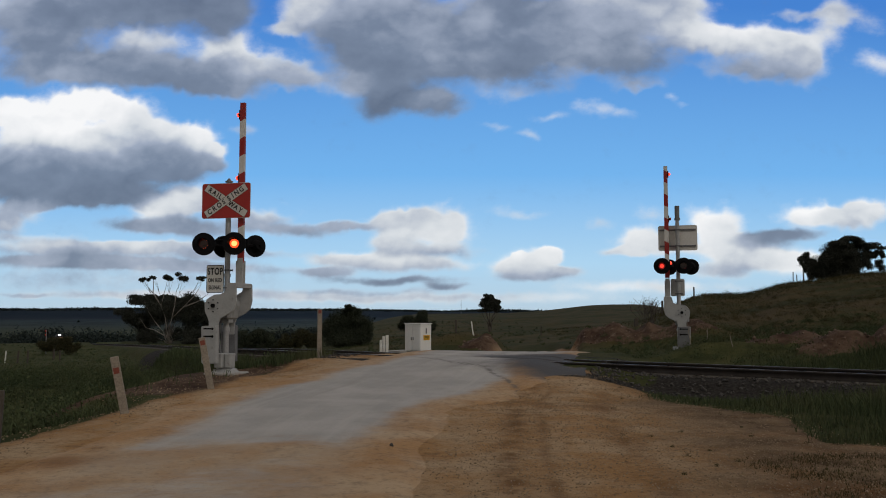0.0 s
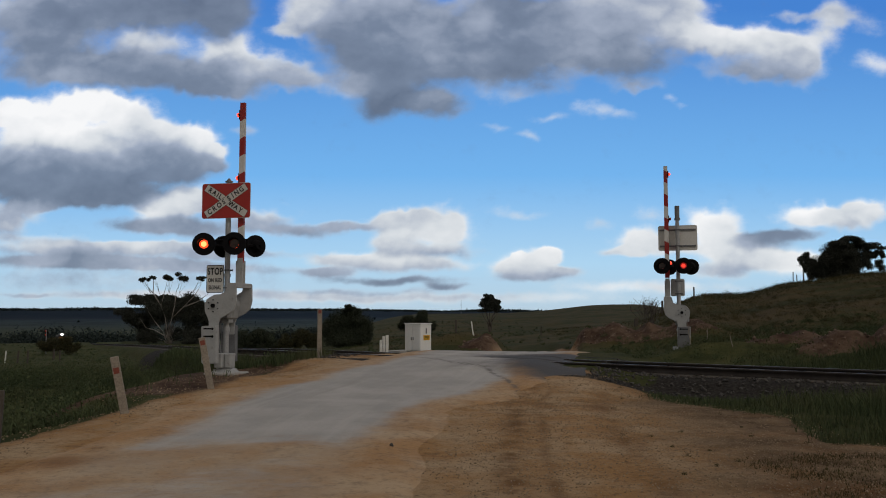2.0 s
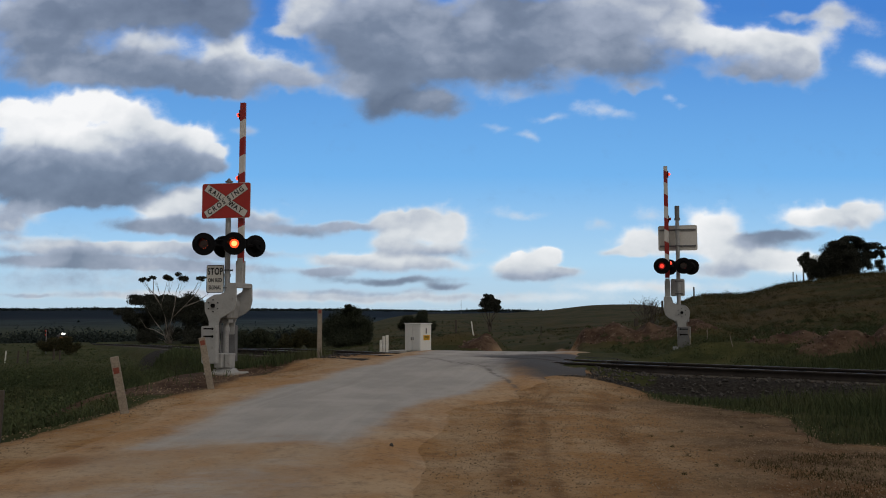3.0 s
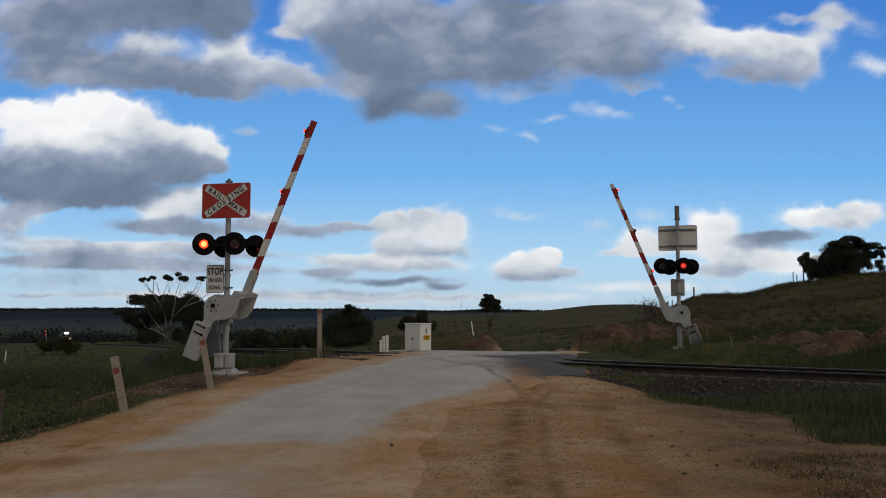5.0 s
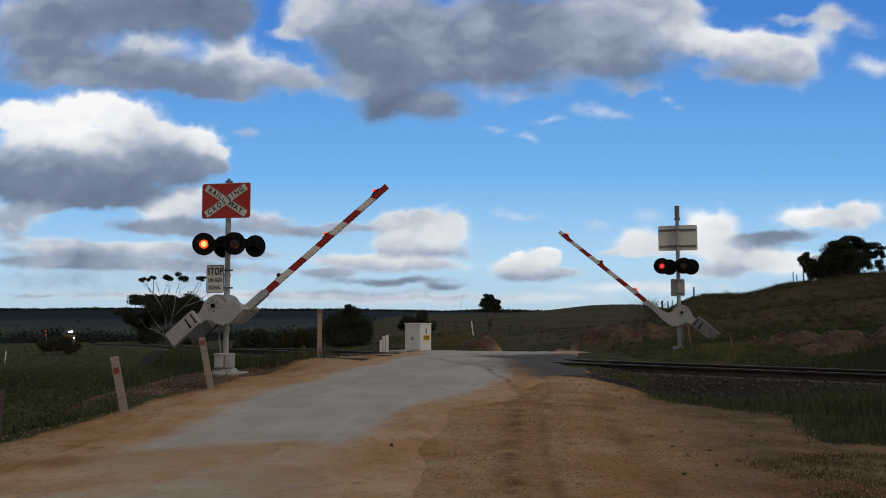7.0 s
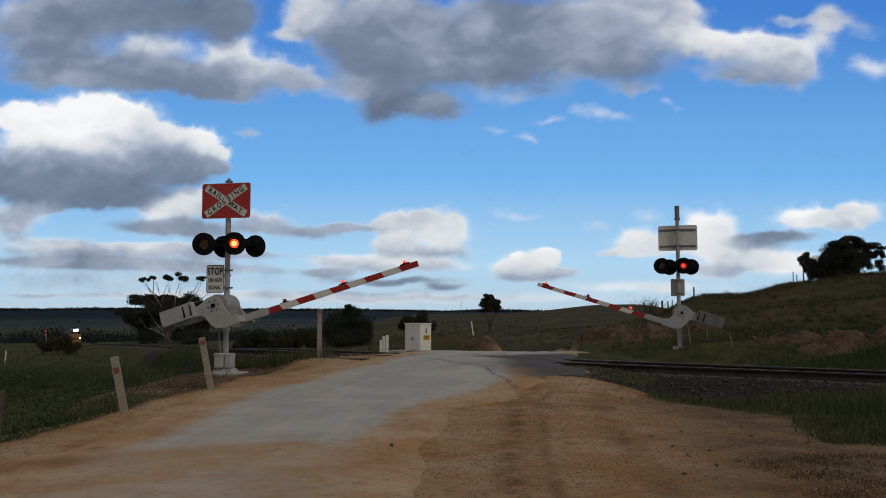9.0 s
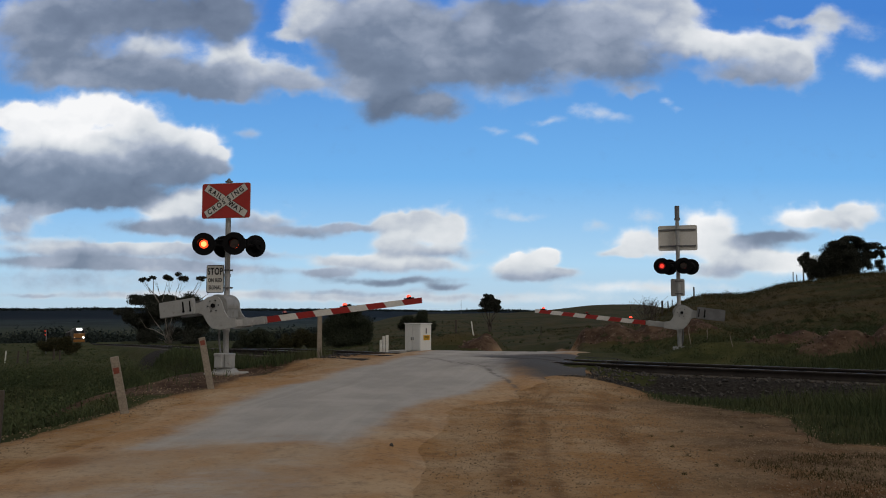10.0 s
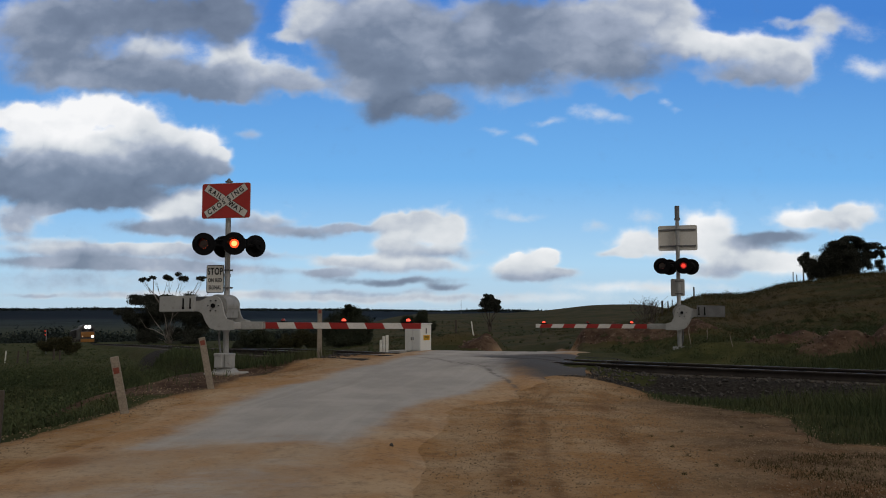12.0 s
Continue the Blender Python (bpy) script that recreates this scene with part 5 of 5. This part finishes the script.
rng = np.random.default_rng(77)
clear = lambda x, y: ease(2.1, 2.7, off_track(x, y, 4)[0])
x, y = scatter(rng, 130000, 3.2, 14, 5, 21, lambda x, y: ease(-0.2, 0.4, x - lot_edge(y) + 0.45 * rough(x, y, 1.5, 5)) * ease(2.3 - 0.6 * ease(5, 8, x), 2.8 - 0.8 * ease(5, 8, x), off_track(x, y, 4)[0]) * ease(3.0, 4.0, x - road_x(y)), 0.8, 201)
blades("verge_grass", "tall dark green grass between gravel and track", x, y, (0.10 + 0.24 * ease(4.6, 7, x)) * (1 + 0.5 * rough(x, y, 0.9, 402)), M_GRASS, 1, 0.006, 0.7)
cx, cy = rng.uniform(3.3, 6.2, 70), rng.uniform(6.2, 9.2, 70)
pick = rng.integers(0, 70, 9000)
x, y = cx[pick] + rng.normal(size=9000) * 0.14, cy[pick] + rng.normal(size=9000) * 0.12
blades("gravel_grass", "low grass tufts on the gravel", x, y, 0.05, M_DRYGRASS, 2, 0.004, 1.0)
x, y = scatter(rng, 210000, -26, -4, 7, 40, lambda x, y: (np.hypot(x + 4.93, y - 19) > 0.9) * ease(-26, -12, x) * ease(40, 24, y) * ease(-0.1, -0.6, x - road_x(y) - shoulder_line(y)) * clear(x, y) * (1 - 0.93 * ease(-7.0, -6.0, x - road_x(y)) * ease(13.2, 14.6, y) * ease(22.0, 20.3, y)), 1.4, 205)
blades("verge_grass", "rank green grass on the embankment beside the road", x, y, 0.09 + 0.14 * ease(-13, -7, x) * ease(30, 20, y), M_GRASS, 3, 0.007, 0.9)
x, y = scatter(rng, 80000, -10.5, -3.0, 20.2, 32, lambda x, y: ease(-3.9, -4.6, x - road_x(y)) * ease(1.15, 1.5, off_track(x, y, 4)[0]) * (y < 26.1 - 1.02 * (x + 4.6)), 1.2, 209)
blades("verge_grass", "tall grass beside the track", x, y, 0.30 + 0.12 * rough(x, y, 1.3, 401), M_GRASS, 4, 0.008, 0.7)
x, y = scatter(rng, 90000, 8, 50, 27, 95, lambda x, y: ease(11, 17, np.degrees(np.arctan2(x, y))) * clear(x, y) * (1 - height(x, y, True)[6]), 11.0, 211)
blades("hillside_grass", "olive and straw coloured grass on the hillside", x, y, 0.08 + 0.20 * ease(66, 80, np.hypot(x, y)), M_DRYGRASS, 5, 0.013, 0.8)
x, y = scatter(rng, 45000, 7, 26, 18, 34, lambda x, y: ease(2.6, 3.6, off_track(x, y, 4)[0]) * (off_track(x, y, 4)[1] < 0) * ease(7.2, 8.5, x) * (1 - 0.92 * height(x, y, True)[6]), 1.6, 213)
blades("far_verge_grass", "low green grass on the far side of the track", x, y, 0.12 + 0.22 * ease(1.6, 0.6, np.hypot(x - 7.6, y - 25.6)), M_GRASS, 6, 0.008, 0.8)
for x0, x1, many, material, label in ((-60, -7, 46000, M_GRASS, "short green paddock grass"), (-7, 14, 24000, M_DRYGRASS, "short olive paddock grass beyond the crossing")):
    x, y = scatter(rng, many, x0, x1, 28, 90, lambda x, y: clear(x, y) * (np.abs(x - road_x(y)) > 3.2) * (1 - height(x, y, True)[6]), 3.0, 215)
    blades("paddock_grass", label, x, y, 0.10, material, 7, 0.016)


def pebbles(name, label, x, y, size, material, seed, sink=0.3):
    """Loose stones, each a rough six-sided lump."""
    rng = np.random.default_rng(seed)
    n = len(x)
    z = height(x, y)
    base = np.array([(1, 0, 0), (-1, 0, 0), (0, 1, 0), (0, -1, 0), (0, 0, 1), (0, 0, -1)], float)
    tri = np.array([(0, 2, 4), (2, 1, 4), (1, 3, 4), (3, 0, 4), (2, 0, 5), (1, 2, 5), (3, 1, 5), (0, 3, 5)])
    s = size * rng.uniform(0.5, 1.5, (n, 1, 1))
    v = base[None] * rng.uniform(0.6, 1.2, (n, 6, 1)) * s
    v += rng.normal(size=(n, 6, 3)) * 0.25 * s
    a = rng.uniform(0, 6.28, n)
    c, q = np.cos(a)[:, None], np.sin(a)[:, None]
    vx, vy = v[..., 0] * c - v[..., 1] * q, v[..., 0] * q + v[..., 1] * c
    v = np.stack([vx + x[:, None], vy + y[:, None], v[..., 2] * 0.8 + (z + s[:, 0, 0] * sink)[:, None]], -1)
    f = (np.arange(n)[:, None, None] * 6 + tri[None]).reshape(-1, 3)
    return tagged(raw_mesh(name, v.reshape(-1, 3), f, [material]), label, "stones", kind="stuff")


x, y = scatter(rng, 60000, -9, 18, 8, 33, lambda x, y: ease(2.5, 1.9, off_track(x, y, 2)[0]) * (np.abs(x - road_x(y)) > 3.6) * (x > -3.4), 1.5, 221)
pebbles("ballast_stones", "grey ballast stones along the track", x, y, 0.036, M_STONE, 8)
x, y = scatter(rng, 60000, -0.5, 11, 5.5, 19, lambda x, y: ease(1.6, 2.6, x - road_x(y)) * ease(0.5, -0.3, x - lot_edge(y)), 0.7, 223)
pebbles("loose_gravel", "loose pale gravel on the ochre dirt", x, y, 0.009, leaf_material("pale_gravel", (0.20, 0.145, 0.088), (0.38, 0.285, 0.185)), 9)
x, y = scatter(rng, 9000, -6, 0, 6, 22, lambda x, y: ease(-2.4, -3.2, x - road_x(y)) * ease(-5.2, -4.4, x - road_x(y)), 0.7, 225)
pebbles("shoulder_gravel", "loose gravel on the road shoulder", x, y, 0.012, bpy.data.materials["pale_gravel"], 10)
x, y = scatter(rng, 9000, 0, 20, 19, 40, lambda x, y: ease(0.15, 0.4, height(x, y, True)[6]), 0.8, 227)
pebbles("bank_rubble", "clods and stones on the cut banks", x, y, 0.04 * (1 + 0.6 * rough(x, y, 0.7, 403))[:, None, None], leaf_material("red_clod", (0.06, 0.04, 0.03), (0.22, 0.16, 0.12)), 11)


def tussocks(name, label, n, x0, x1, y0, y1, keep, tall, material, seed, leaves=50, size=0.06):
    """Low weedy clumps of many small leaves."""
    rng = np.random.default_rng(seed)
    x, y = scatter(rng, n, x0, x1, y0, y1, keep, 2.0, seed)
    k = len(x)
    h = tall * rng.uniform(0.4, 1.3, k)
    q = rng.normal(size=(k, leaves, 3)) * 0.5
    q[..., 2] = np.abs(q[..., 2])
    q *= np.stack([h * 1.1, h * 1.1, h], 1)[:, None]
    q += np.stack([x, y, height(x, y)], 1)[:, None]
    q = q.reshape(-1, 3)
    m = len(q)
    a, b = rng.normal(size=(m, 3)), rng.normal(size=(m, 3))
    a[:, 2] = np.abs(a[:, 2]) * 1.6
    a /= np.linalg.norm(a, axis=1)[:, None]
    b = np.cross(a, b)
    b /= np.linalg.norm(b, axis=1)[:, None]
    s = size * rng.uniform(0.5, 1.4, (m, 1))
    v = np.stack([q - b * s * 0.3, q + b * s * 0.3, q + a * s], 1).reshape(-1, 3)
    return tagged(raw_mesh(name, v, np.arange(3 * m).reshape(-1, 3), [material]), label, "weeds", kind="stuff")


bearing = lambda x, y: np.degrees(np.arctan2(x, y))
tussocks("hillside_tussocks", "straw and olive tussocks on the hillside", 2600, 9, 48, 30, 90, lambda x, y: ease(13, 16, bearing(x, y)) * (1 - 0.95 * height(x, y, True)[6]), 0.30, M_DRYGRASS, 301, 70, 0.055)
tussocks("bank_weeds", "dark green weeds on the far bank", 1500, 5, 24, 20, 40, lambda x, y: ease(2.9, 3.8, off_track(x, y, 4)[0]) * (np.abs(x - road_x(y)) > 2.6) * (1 - 0.95 * height(x, y, True)[6]), 0.20, M_GRASS, 302, 90, 0.045)
tussocks("roadside_weeds", "rank green weeds on the embankment", 3400, -22, -4, 7.5, 36, lambda x, y: (np.hypot(x + 4.93, y - 19) > 1.0) * ease(-0.2, -0.8, x - road_x(y) - shoulder_line(y)) * ease(2.2, 2.8, off_track(x, y, 4)[0]) * (1 - 0.93 * ease(-7.0, -6.0, x - road_x(y)) * ease(13.2, 14.6, y) * ease(22.0, 20.3, y)), 0.40, M_GRASS, 303, 150, 0.05)
tussocks("paddock_tussocks", "olive tussocks across the paddock", 2400, -75, 12, 36, 150, lambda x, y: ease(2.5, 4, off_track(x, y, 8)[0]), 0.16, M_GRASS, 304, 50, 0.07)
tussocks("gravel_weeds", "small dry weeds on the gravel", 80, 2.2, 8.5, 6.5, 17, lambda x, y: ease(1.9, 2.6, x - road_x(y)), 0.045, M_DRYGRASS, 305, 60, 0.012)


def far_woods(name, label, n, a0, a1, d0, d1, tall, material, seed, leaves=60, size=0.9):
    rng = np.random.default_rng(seed)
    a, d = np.radians(rng.uniform(a0, a1, n)), rng.uniform(d0, d1, n)
    x, y = d * np.sin(a), d * np.cos(a)
    z = height(x, y)
    h = tall * rng.uniform(0.5, 1.2, n)
    q = rng.normal(size=(n, leaves, 3)) * 0.42
    q *= np.stack([h * 0.8, h * 0.8, h * 0.55], 1)[:, None]
    q += np.stack([x, y, z + h * 0.5], 1)[:, None]
    q = q.reshape(-1, 3)
    m = len(q)
    u = rng.normal(size=(m, 3))
    w = rng.normal(size=(m, 3))
    s = size * rng.uniform(0.6, 1.4, (m, 1))
    v = np.stack([q - u * s, q + u * s, q + w * s], 1).reshape(-1, 3)
    return tagged(raw_mesh(name, v, np.arange(3 * m).reshape(-1, 3), [material]), label, "woods", kind="stuff")


M_FARWOOD = leaf_material("distant_scrub", (0.012, 0.020, 0.020), (0.026, 0.038, 0.034))
far_woods("distant_woods", "dark belt of distant scrub across the plain", 300, -31, -8, 420, 640, 8.5, M_FARWOOD, 21, 150, 0.42)
far_woods("distant_woods", "dark scrub behind the gum tree", 70, -16, -5, 240, 330, 3.5, M_FARWOOD, 22, 120, 0.22)
far_woods("distant_woods", "wooded skyline of the far ridge", 3000, -32, 8, 2500, 2750, 3.2, M_FARWOOD, 23, 10, 2.0)
bm = bmesh.new()
rod(bm, (0, 0, 0), (0, 0, 26), 0.5, 0.25, 6)
mast = part("radio_mast", bm, M_DARKCAST)
mast.matrix_basis = pose(32.6, 1500, -3)
tagged(mast, "thin radio mast on the far horizon", "mast")


# ---------------------------------------------------------------- train
M_LOCO = worn("orange_yellow_loco_paint", (0.26, 0.105, 0.012), (0.20, 0.08, 0.01), 6, 1, 0.45)
M_LOCOGREY = worn("loco_grey_paint", (0.05, 0.05, 0.055), (0.035, 0.035, 0.04), 6, 1, 0.6)
M_LOCOROOF = worn("pale_roof_paint", (0.38, 0.39, 0.40), (0.30, 0.31, 0.32), 6, 1, 0.45)
M_GLASS = worn("dark_cab_glass", (0.015, 0.018, 0.022), (0.02, 0.022, 0.026), 6, 1, 0.08)
M_HEAD = glow("headlight_glare", (1.0, 0.98, 0.93), 7.0)
M_WHEEL = worn("wheel_steel", (0.08, 0.07, 0.06), (0.12, 0.11, 0.10), 10, 2, 0.6, 0.4)


def bogie(parent, y):
    bm = bmesh.new()
    box(bm, -1.1, 1.1, y - 1.9, y + 1.9, 0.45, 0.85, 0.05)
    ob = part("bogie", bm, M_WHEEL, parent)
    for dy in (-1.3, 0, 1.3):
        bm = bmesh.new()
        for sx in (-0.57, 0.57):
            rod(bm, (sx - 0.06, y + dy, 0.46), (sx + 0.06, y + dy, 0.46), 0.46, n=20)
        rod(bm, (-0.6, y + dy, 0.46), (0.6, y + dy, 0.46), 0.08)
        part("wheelset", bm, M_WHEEL, ob)


def locomotive(lit):
    ob = thing("locomotive", pose(0, 0, 0), "orange-fronted grey diesel locomotive with bright headlights", "locomotive", "train")
    bm = bmesh.new()
    box(bm, -1.35, 1.35, -8.6, 8.8, 0.95, 1.35, 0.05)
    part("underframe", bm, M_LOCOGREY, ob)
    slope = [(-1.4, 1.3), (1.4, 1.3), (1.4, 3.1), (1.0, 3.75), (-1.0, 3.75), (-1.4, 3.1)]
    bm = bmesh.new()
    slab(bm, slope, -8.5, 6.0, 0, 0.03)
    part("body", bm, M_LOCOGREY, ob)
    bm = bmesh.new()
    slab(bm, [(-1.02, 3.76), (1.02, 3.76), (0.8, 3.9), (-0.8, 3.9)], -8.4, 6.5, 0)
    part("roof", bm, M_LOCOROOF, ob)
    bm = bmesh.new()
    slab(bm, slope, 6.0, 8.2, 0, 0.03)
    cab = part("cab", bm, M_LOCOGREY, ob, "grey driver's cab")
    bm = bmesh.new()
    box(bm, -1.25, 1.25, 8.2, 9.0, 1.3, 2.40, 0.08)
    part("nose", bm, M_LOCO, ob, "orange-yellow nose")
    for sx in (-0.62, 0.62):
        bm = bmesh.new()
        box(bm, sx - 0.5, sx + 0.5, 8.195, 8.23, 2.5, 3.1, 0.02)
        part("windscreen", bm, M_GLASS, cab)
    for sx in (-1.41, 1.41):
        bm = bmesh.new()
        box(bm, sx - 0.02, sx + 0.02, 6.6, 7.6, 2.4, 3.0, 0.01)
        part("side_window", bm, M_GLASS, cab)
    # discs wider than real lamps: the glare is put into their shape
    for sx in (-0.31, 0.31):
        bm = bmesh.new()
        rod(bm, (sx, 8.2, 3.4), (sx, 8.32, 3.4), 0.30, n=20)
        part("headlight", bm, M_HEAD if lit else M_GLASS, cab)
    for sx in (-0.95, 0.95):
        bm = bmesh.new()
        rod(bm, (sx, 9.0, 1.45), (sx, 9.12, 1.45), 0.20 if sx < 0 else 0.05, n=20)
        part("ditch_light", bm, M_HEAD if lit else M_GLASS, cab)
    bm = bmesh.new()
    box(bm, -1.3, 1.3, 8.7, 8.95, 0.3, 0.95, 0.03)
    part("pilot", bm, M_LOCO, ob)
    bogie(ob, 5.5)
    bogie(ob, -5.5)
    return ob


def hopper_wagon():
    ob = thing("hopper_wagon", pose(0, 0, 0), "grey covered hopper wagon behind the locomotive", "wagon", "train")
    bm = bmesh.new()
    slab(bm, [(-1.3, 1.2), (1.3, 1.2), (1.35, 3.1), (0.9, 3.5), (-0.9, 3.5), (-1.35, 3.1)], -6.4, 6.4, 0, 0.03)
    body = part("body", bm, M_LOCOGREY, ob)
    for k in range(8):
        for sx in (-1.37, 1.37):
            bm = bmesh.new()
            box(bm, sx - 0.04, sx + 0.04, -5.7 + k * 1.63 - 0.05, -5.7 + k * 1.63 + 0.05, 1.2, 3.1)
            part("rib", bm, M_LOCOGREY, body)
    bm = bmesh.new()
    box(bm, -1.2, 1.2, -6.7, 6.7, 0.9, 1.2, 0.03)
    part("underframe", bm, M_WHEEL, ob)
    bogie(ob, 4.6)
    bogie(ob, -4.6)
    return ob


TRAIN = [(locomotive(True), 0.0)]
TRAIN += [(hopper_wagon(), 8.9 + 7.1 + i * 13.9) for i in range(3)]


# wayside signal that shows red as the train nears
def wayside_signal():
    x, y = -36.3, 76.5
    ob = thing("wayside_signal", pose(x, y, h1(x, y), 0, 0, -20), "slim trackside signal post showing red in the paddock", "signal")
    bm = bmesh.new()
    rod(bm, (0, 0, -0.3), (0, 0, 2.2), 0.05, 0.05, 10)
    part("post", bm, M_DARKCAST, ob)
    bm = bmesh.new()
    box(bm, -0.13, 0.13, 0.0, 0.1, 1.55, 2.25, 0.02)
    part("signal_case", bm, M_BLACK, ob)
    discs = []
    for z in (1.72, 2.05):
        bm = bmesh.new()
        bmesh.ops.create_cone(bm, cap_ends=True, segments=16, radius1=0.055, radius2=0.055, depth=0.01, matrix=pose(0, -0.006, 0, 90))
        bmesh.ops.create_cone(bm, cap_ends=True, segments=16, radius1=0.055, radius2=0.055, depth=0.01, matrix=pose(0, 0.006, 0, 90))
        for f in bm.faces:
            f.material_index = int(f.calc_center_median().y > 0)
        d = part("lens", bm, [M_LITRED, M_BLACK], ob, "small red signal lens")
        d.matrix_basis = pose(0, -0.13, z)
        discs.append(d)
    return discs


WAYSIDE = wayside_signal()


# ---------------------------------------------------------------- what moves
def flips(switches, first_on):
    """Rows that turn a lens to its lit or its dark side at each switch."""
    angle = 0 if first_on else 180
    rows = [(0.0, angle)]
    for t in switches:
        f = round(t * FPS)
        for k in range(4):
            rows.append(((f - 2 + k) / FPS, angle + 60 * k))
        angle += 180
    rows.append((12.0, angle))
    return rows


def motions():
    # booms come down
    fall = [(0, 90.1), (3.2, 90.1), (3.6, 88.6), (4.0, 83.5), (4.4, 77.6), (4.8, 71.3), (5.0, 68.3), (5.5, 60.9), (6.0, 53.2), (6.5, 45.5), (7.0, 40.1), (8.0, 28.8), (9.0, 17.0), (9.5, 10.9), (10.0, 6.95), (10.5, 5.1), (11.0, 3.6), (11.3, 2.3), (11.6, 1.5), (11.8, 0.6), (12.0, 0.0)]
    far_fall = fall[:-8] + [(9.5, 11.2), (10.0, 6.1), (10.5, 4.6), (11.0, 2.55), (11.3, 1.4), (11.6, 0.3), (11.8, 0.05), (12.0, 0.0)]
    for (sig, boom, heads), pivot, lead, rows in ((LEFT_SIG, LEFT_PIVOT, 0.9, fall), (RIGHT_SIG, RIGHT_PIVOT, 0.2, far_fall)):
        walk(boom, [(t, pose(*pivot, 0, lead * math.sin(radians(2 * a)) - a, 0)) for t, a in rows])
    # lamps swap
    near_beat = [0.37, 1.11, 1.86, 2.60, 3.35, 4.09, 4.83, 5.58, 6.32, 7.12, 7.81, 8.55, 9.30, 10.10, 10.79, 11.58]
    far_beat = [0.33, 1.10, 1.75, 2.43, 3.15, 3.85, 4.58, 5.27, 5.93, 6.68, 7.38, 8.09, 8.79, 9.43, 10.19, 10.89, 11.59]
    for (sig, boom, heads), beat in ((LEFT_SIG, near_beat), (RIGHT_SIG, far_beat)):
        for (x, f), (head, lens) in heads.items():
            walk(lens, [(t, pose(0, 0, 0, 0, 0, a)) for t, a in flips(beat, x > 0)])
    for d in WAYSIDE:
        walk(d, [(t, pose(0, -0.13, d.location.z, 0, 0, a)) for t, a in flips([4.2], False)])
    # the train runs down the straight
    way = Vector((0.4383, -0.8988))
    for ob, behind in TRAIN:
        rows = []
        for t in (0, 3, 6, 9, 12):
            y = 369 - 16.4 * t
            x = -0.4877 * y + 10.73
            p = Vector((x, y)) - way * (8.3 + behind)
            rows.append((t, pose(p.x, p.y, float(track_z(p.y)), 1.88, 0, -154.0)))
        walk(ob, rows)
    # clouds drift off over the plain
    walk(clouds, [(0, pose(0, SHEET, 0)), (12, pose(0, SHEET * (2 * DRIFT - 1), 0))])


motions()
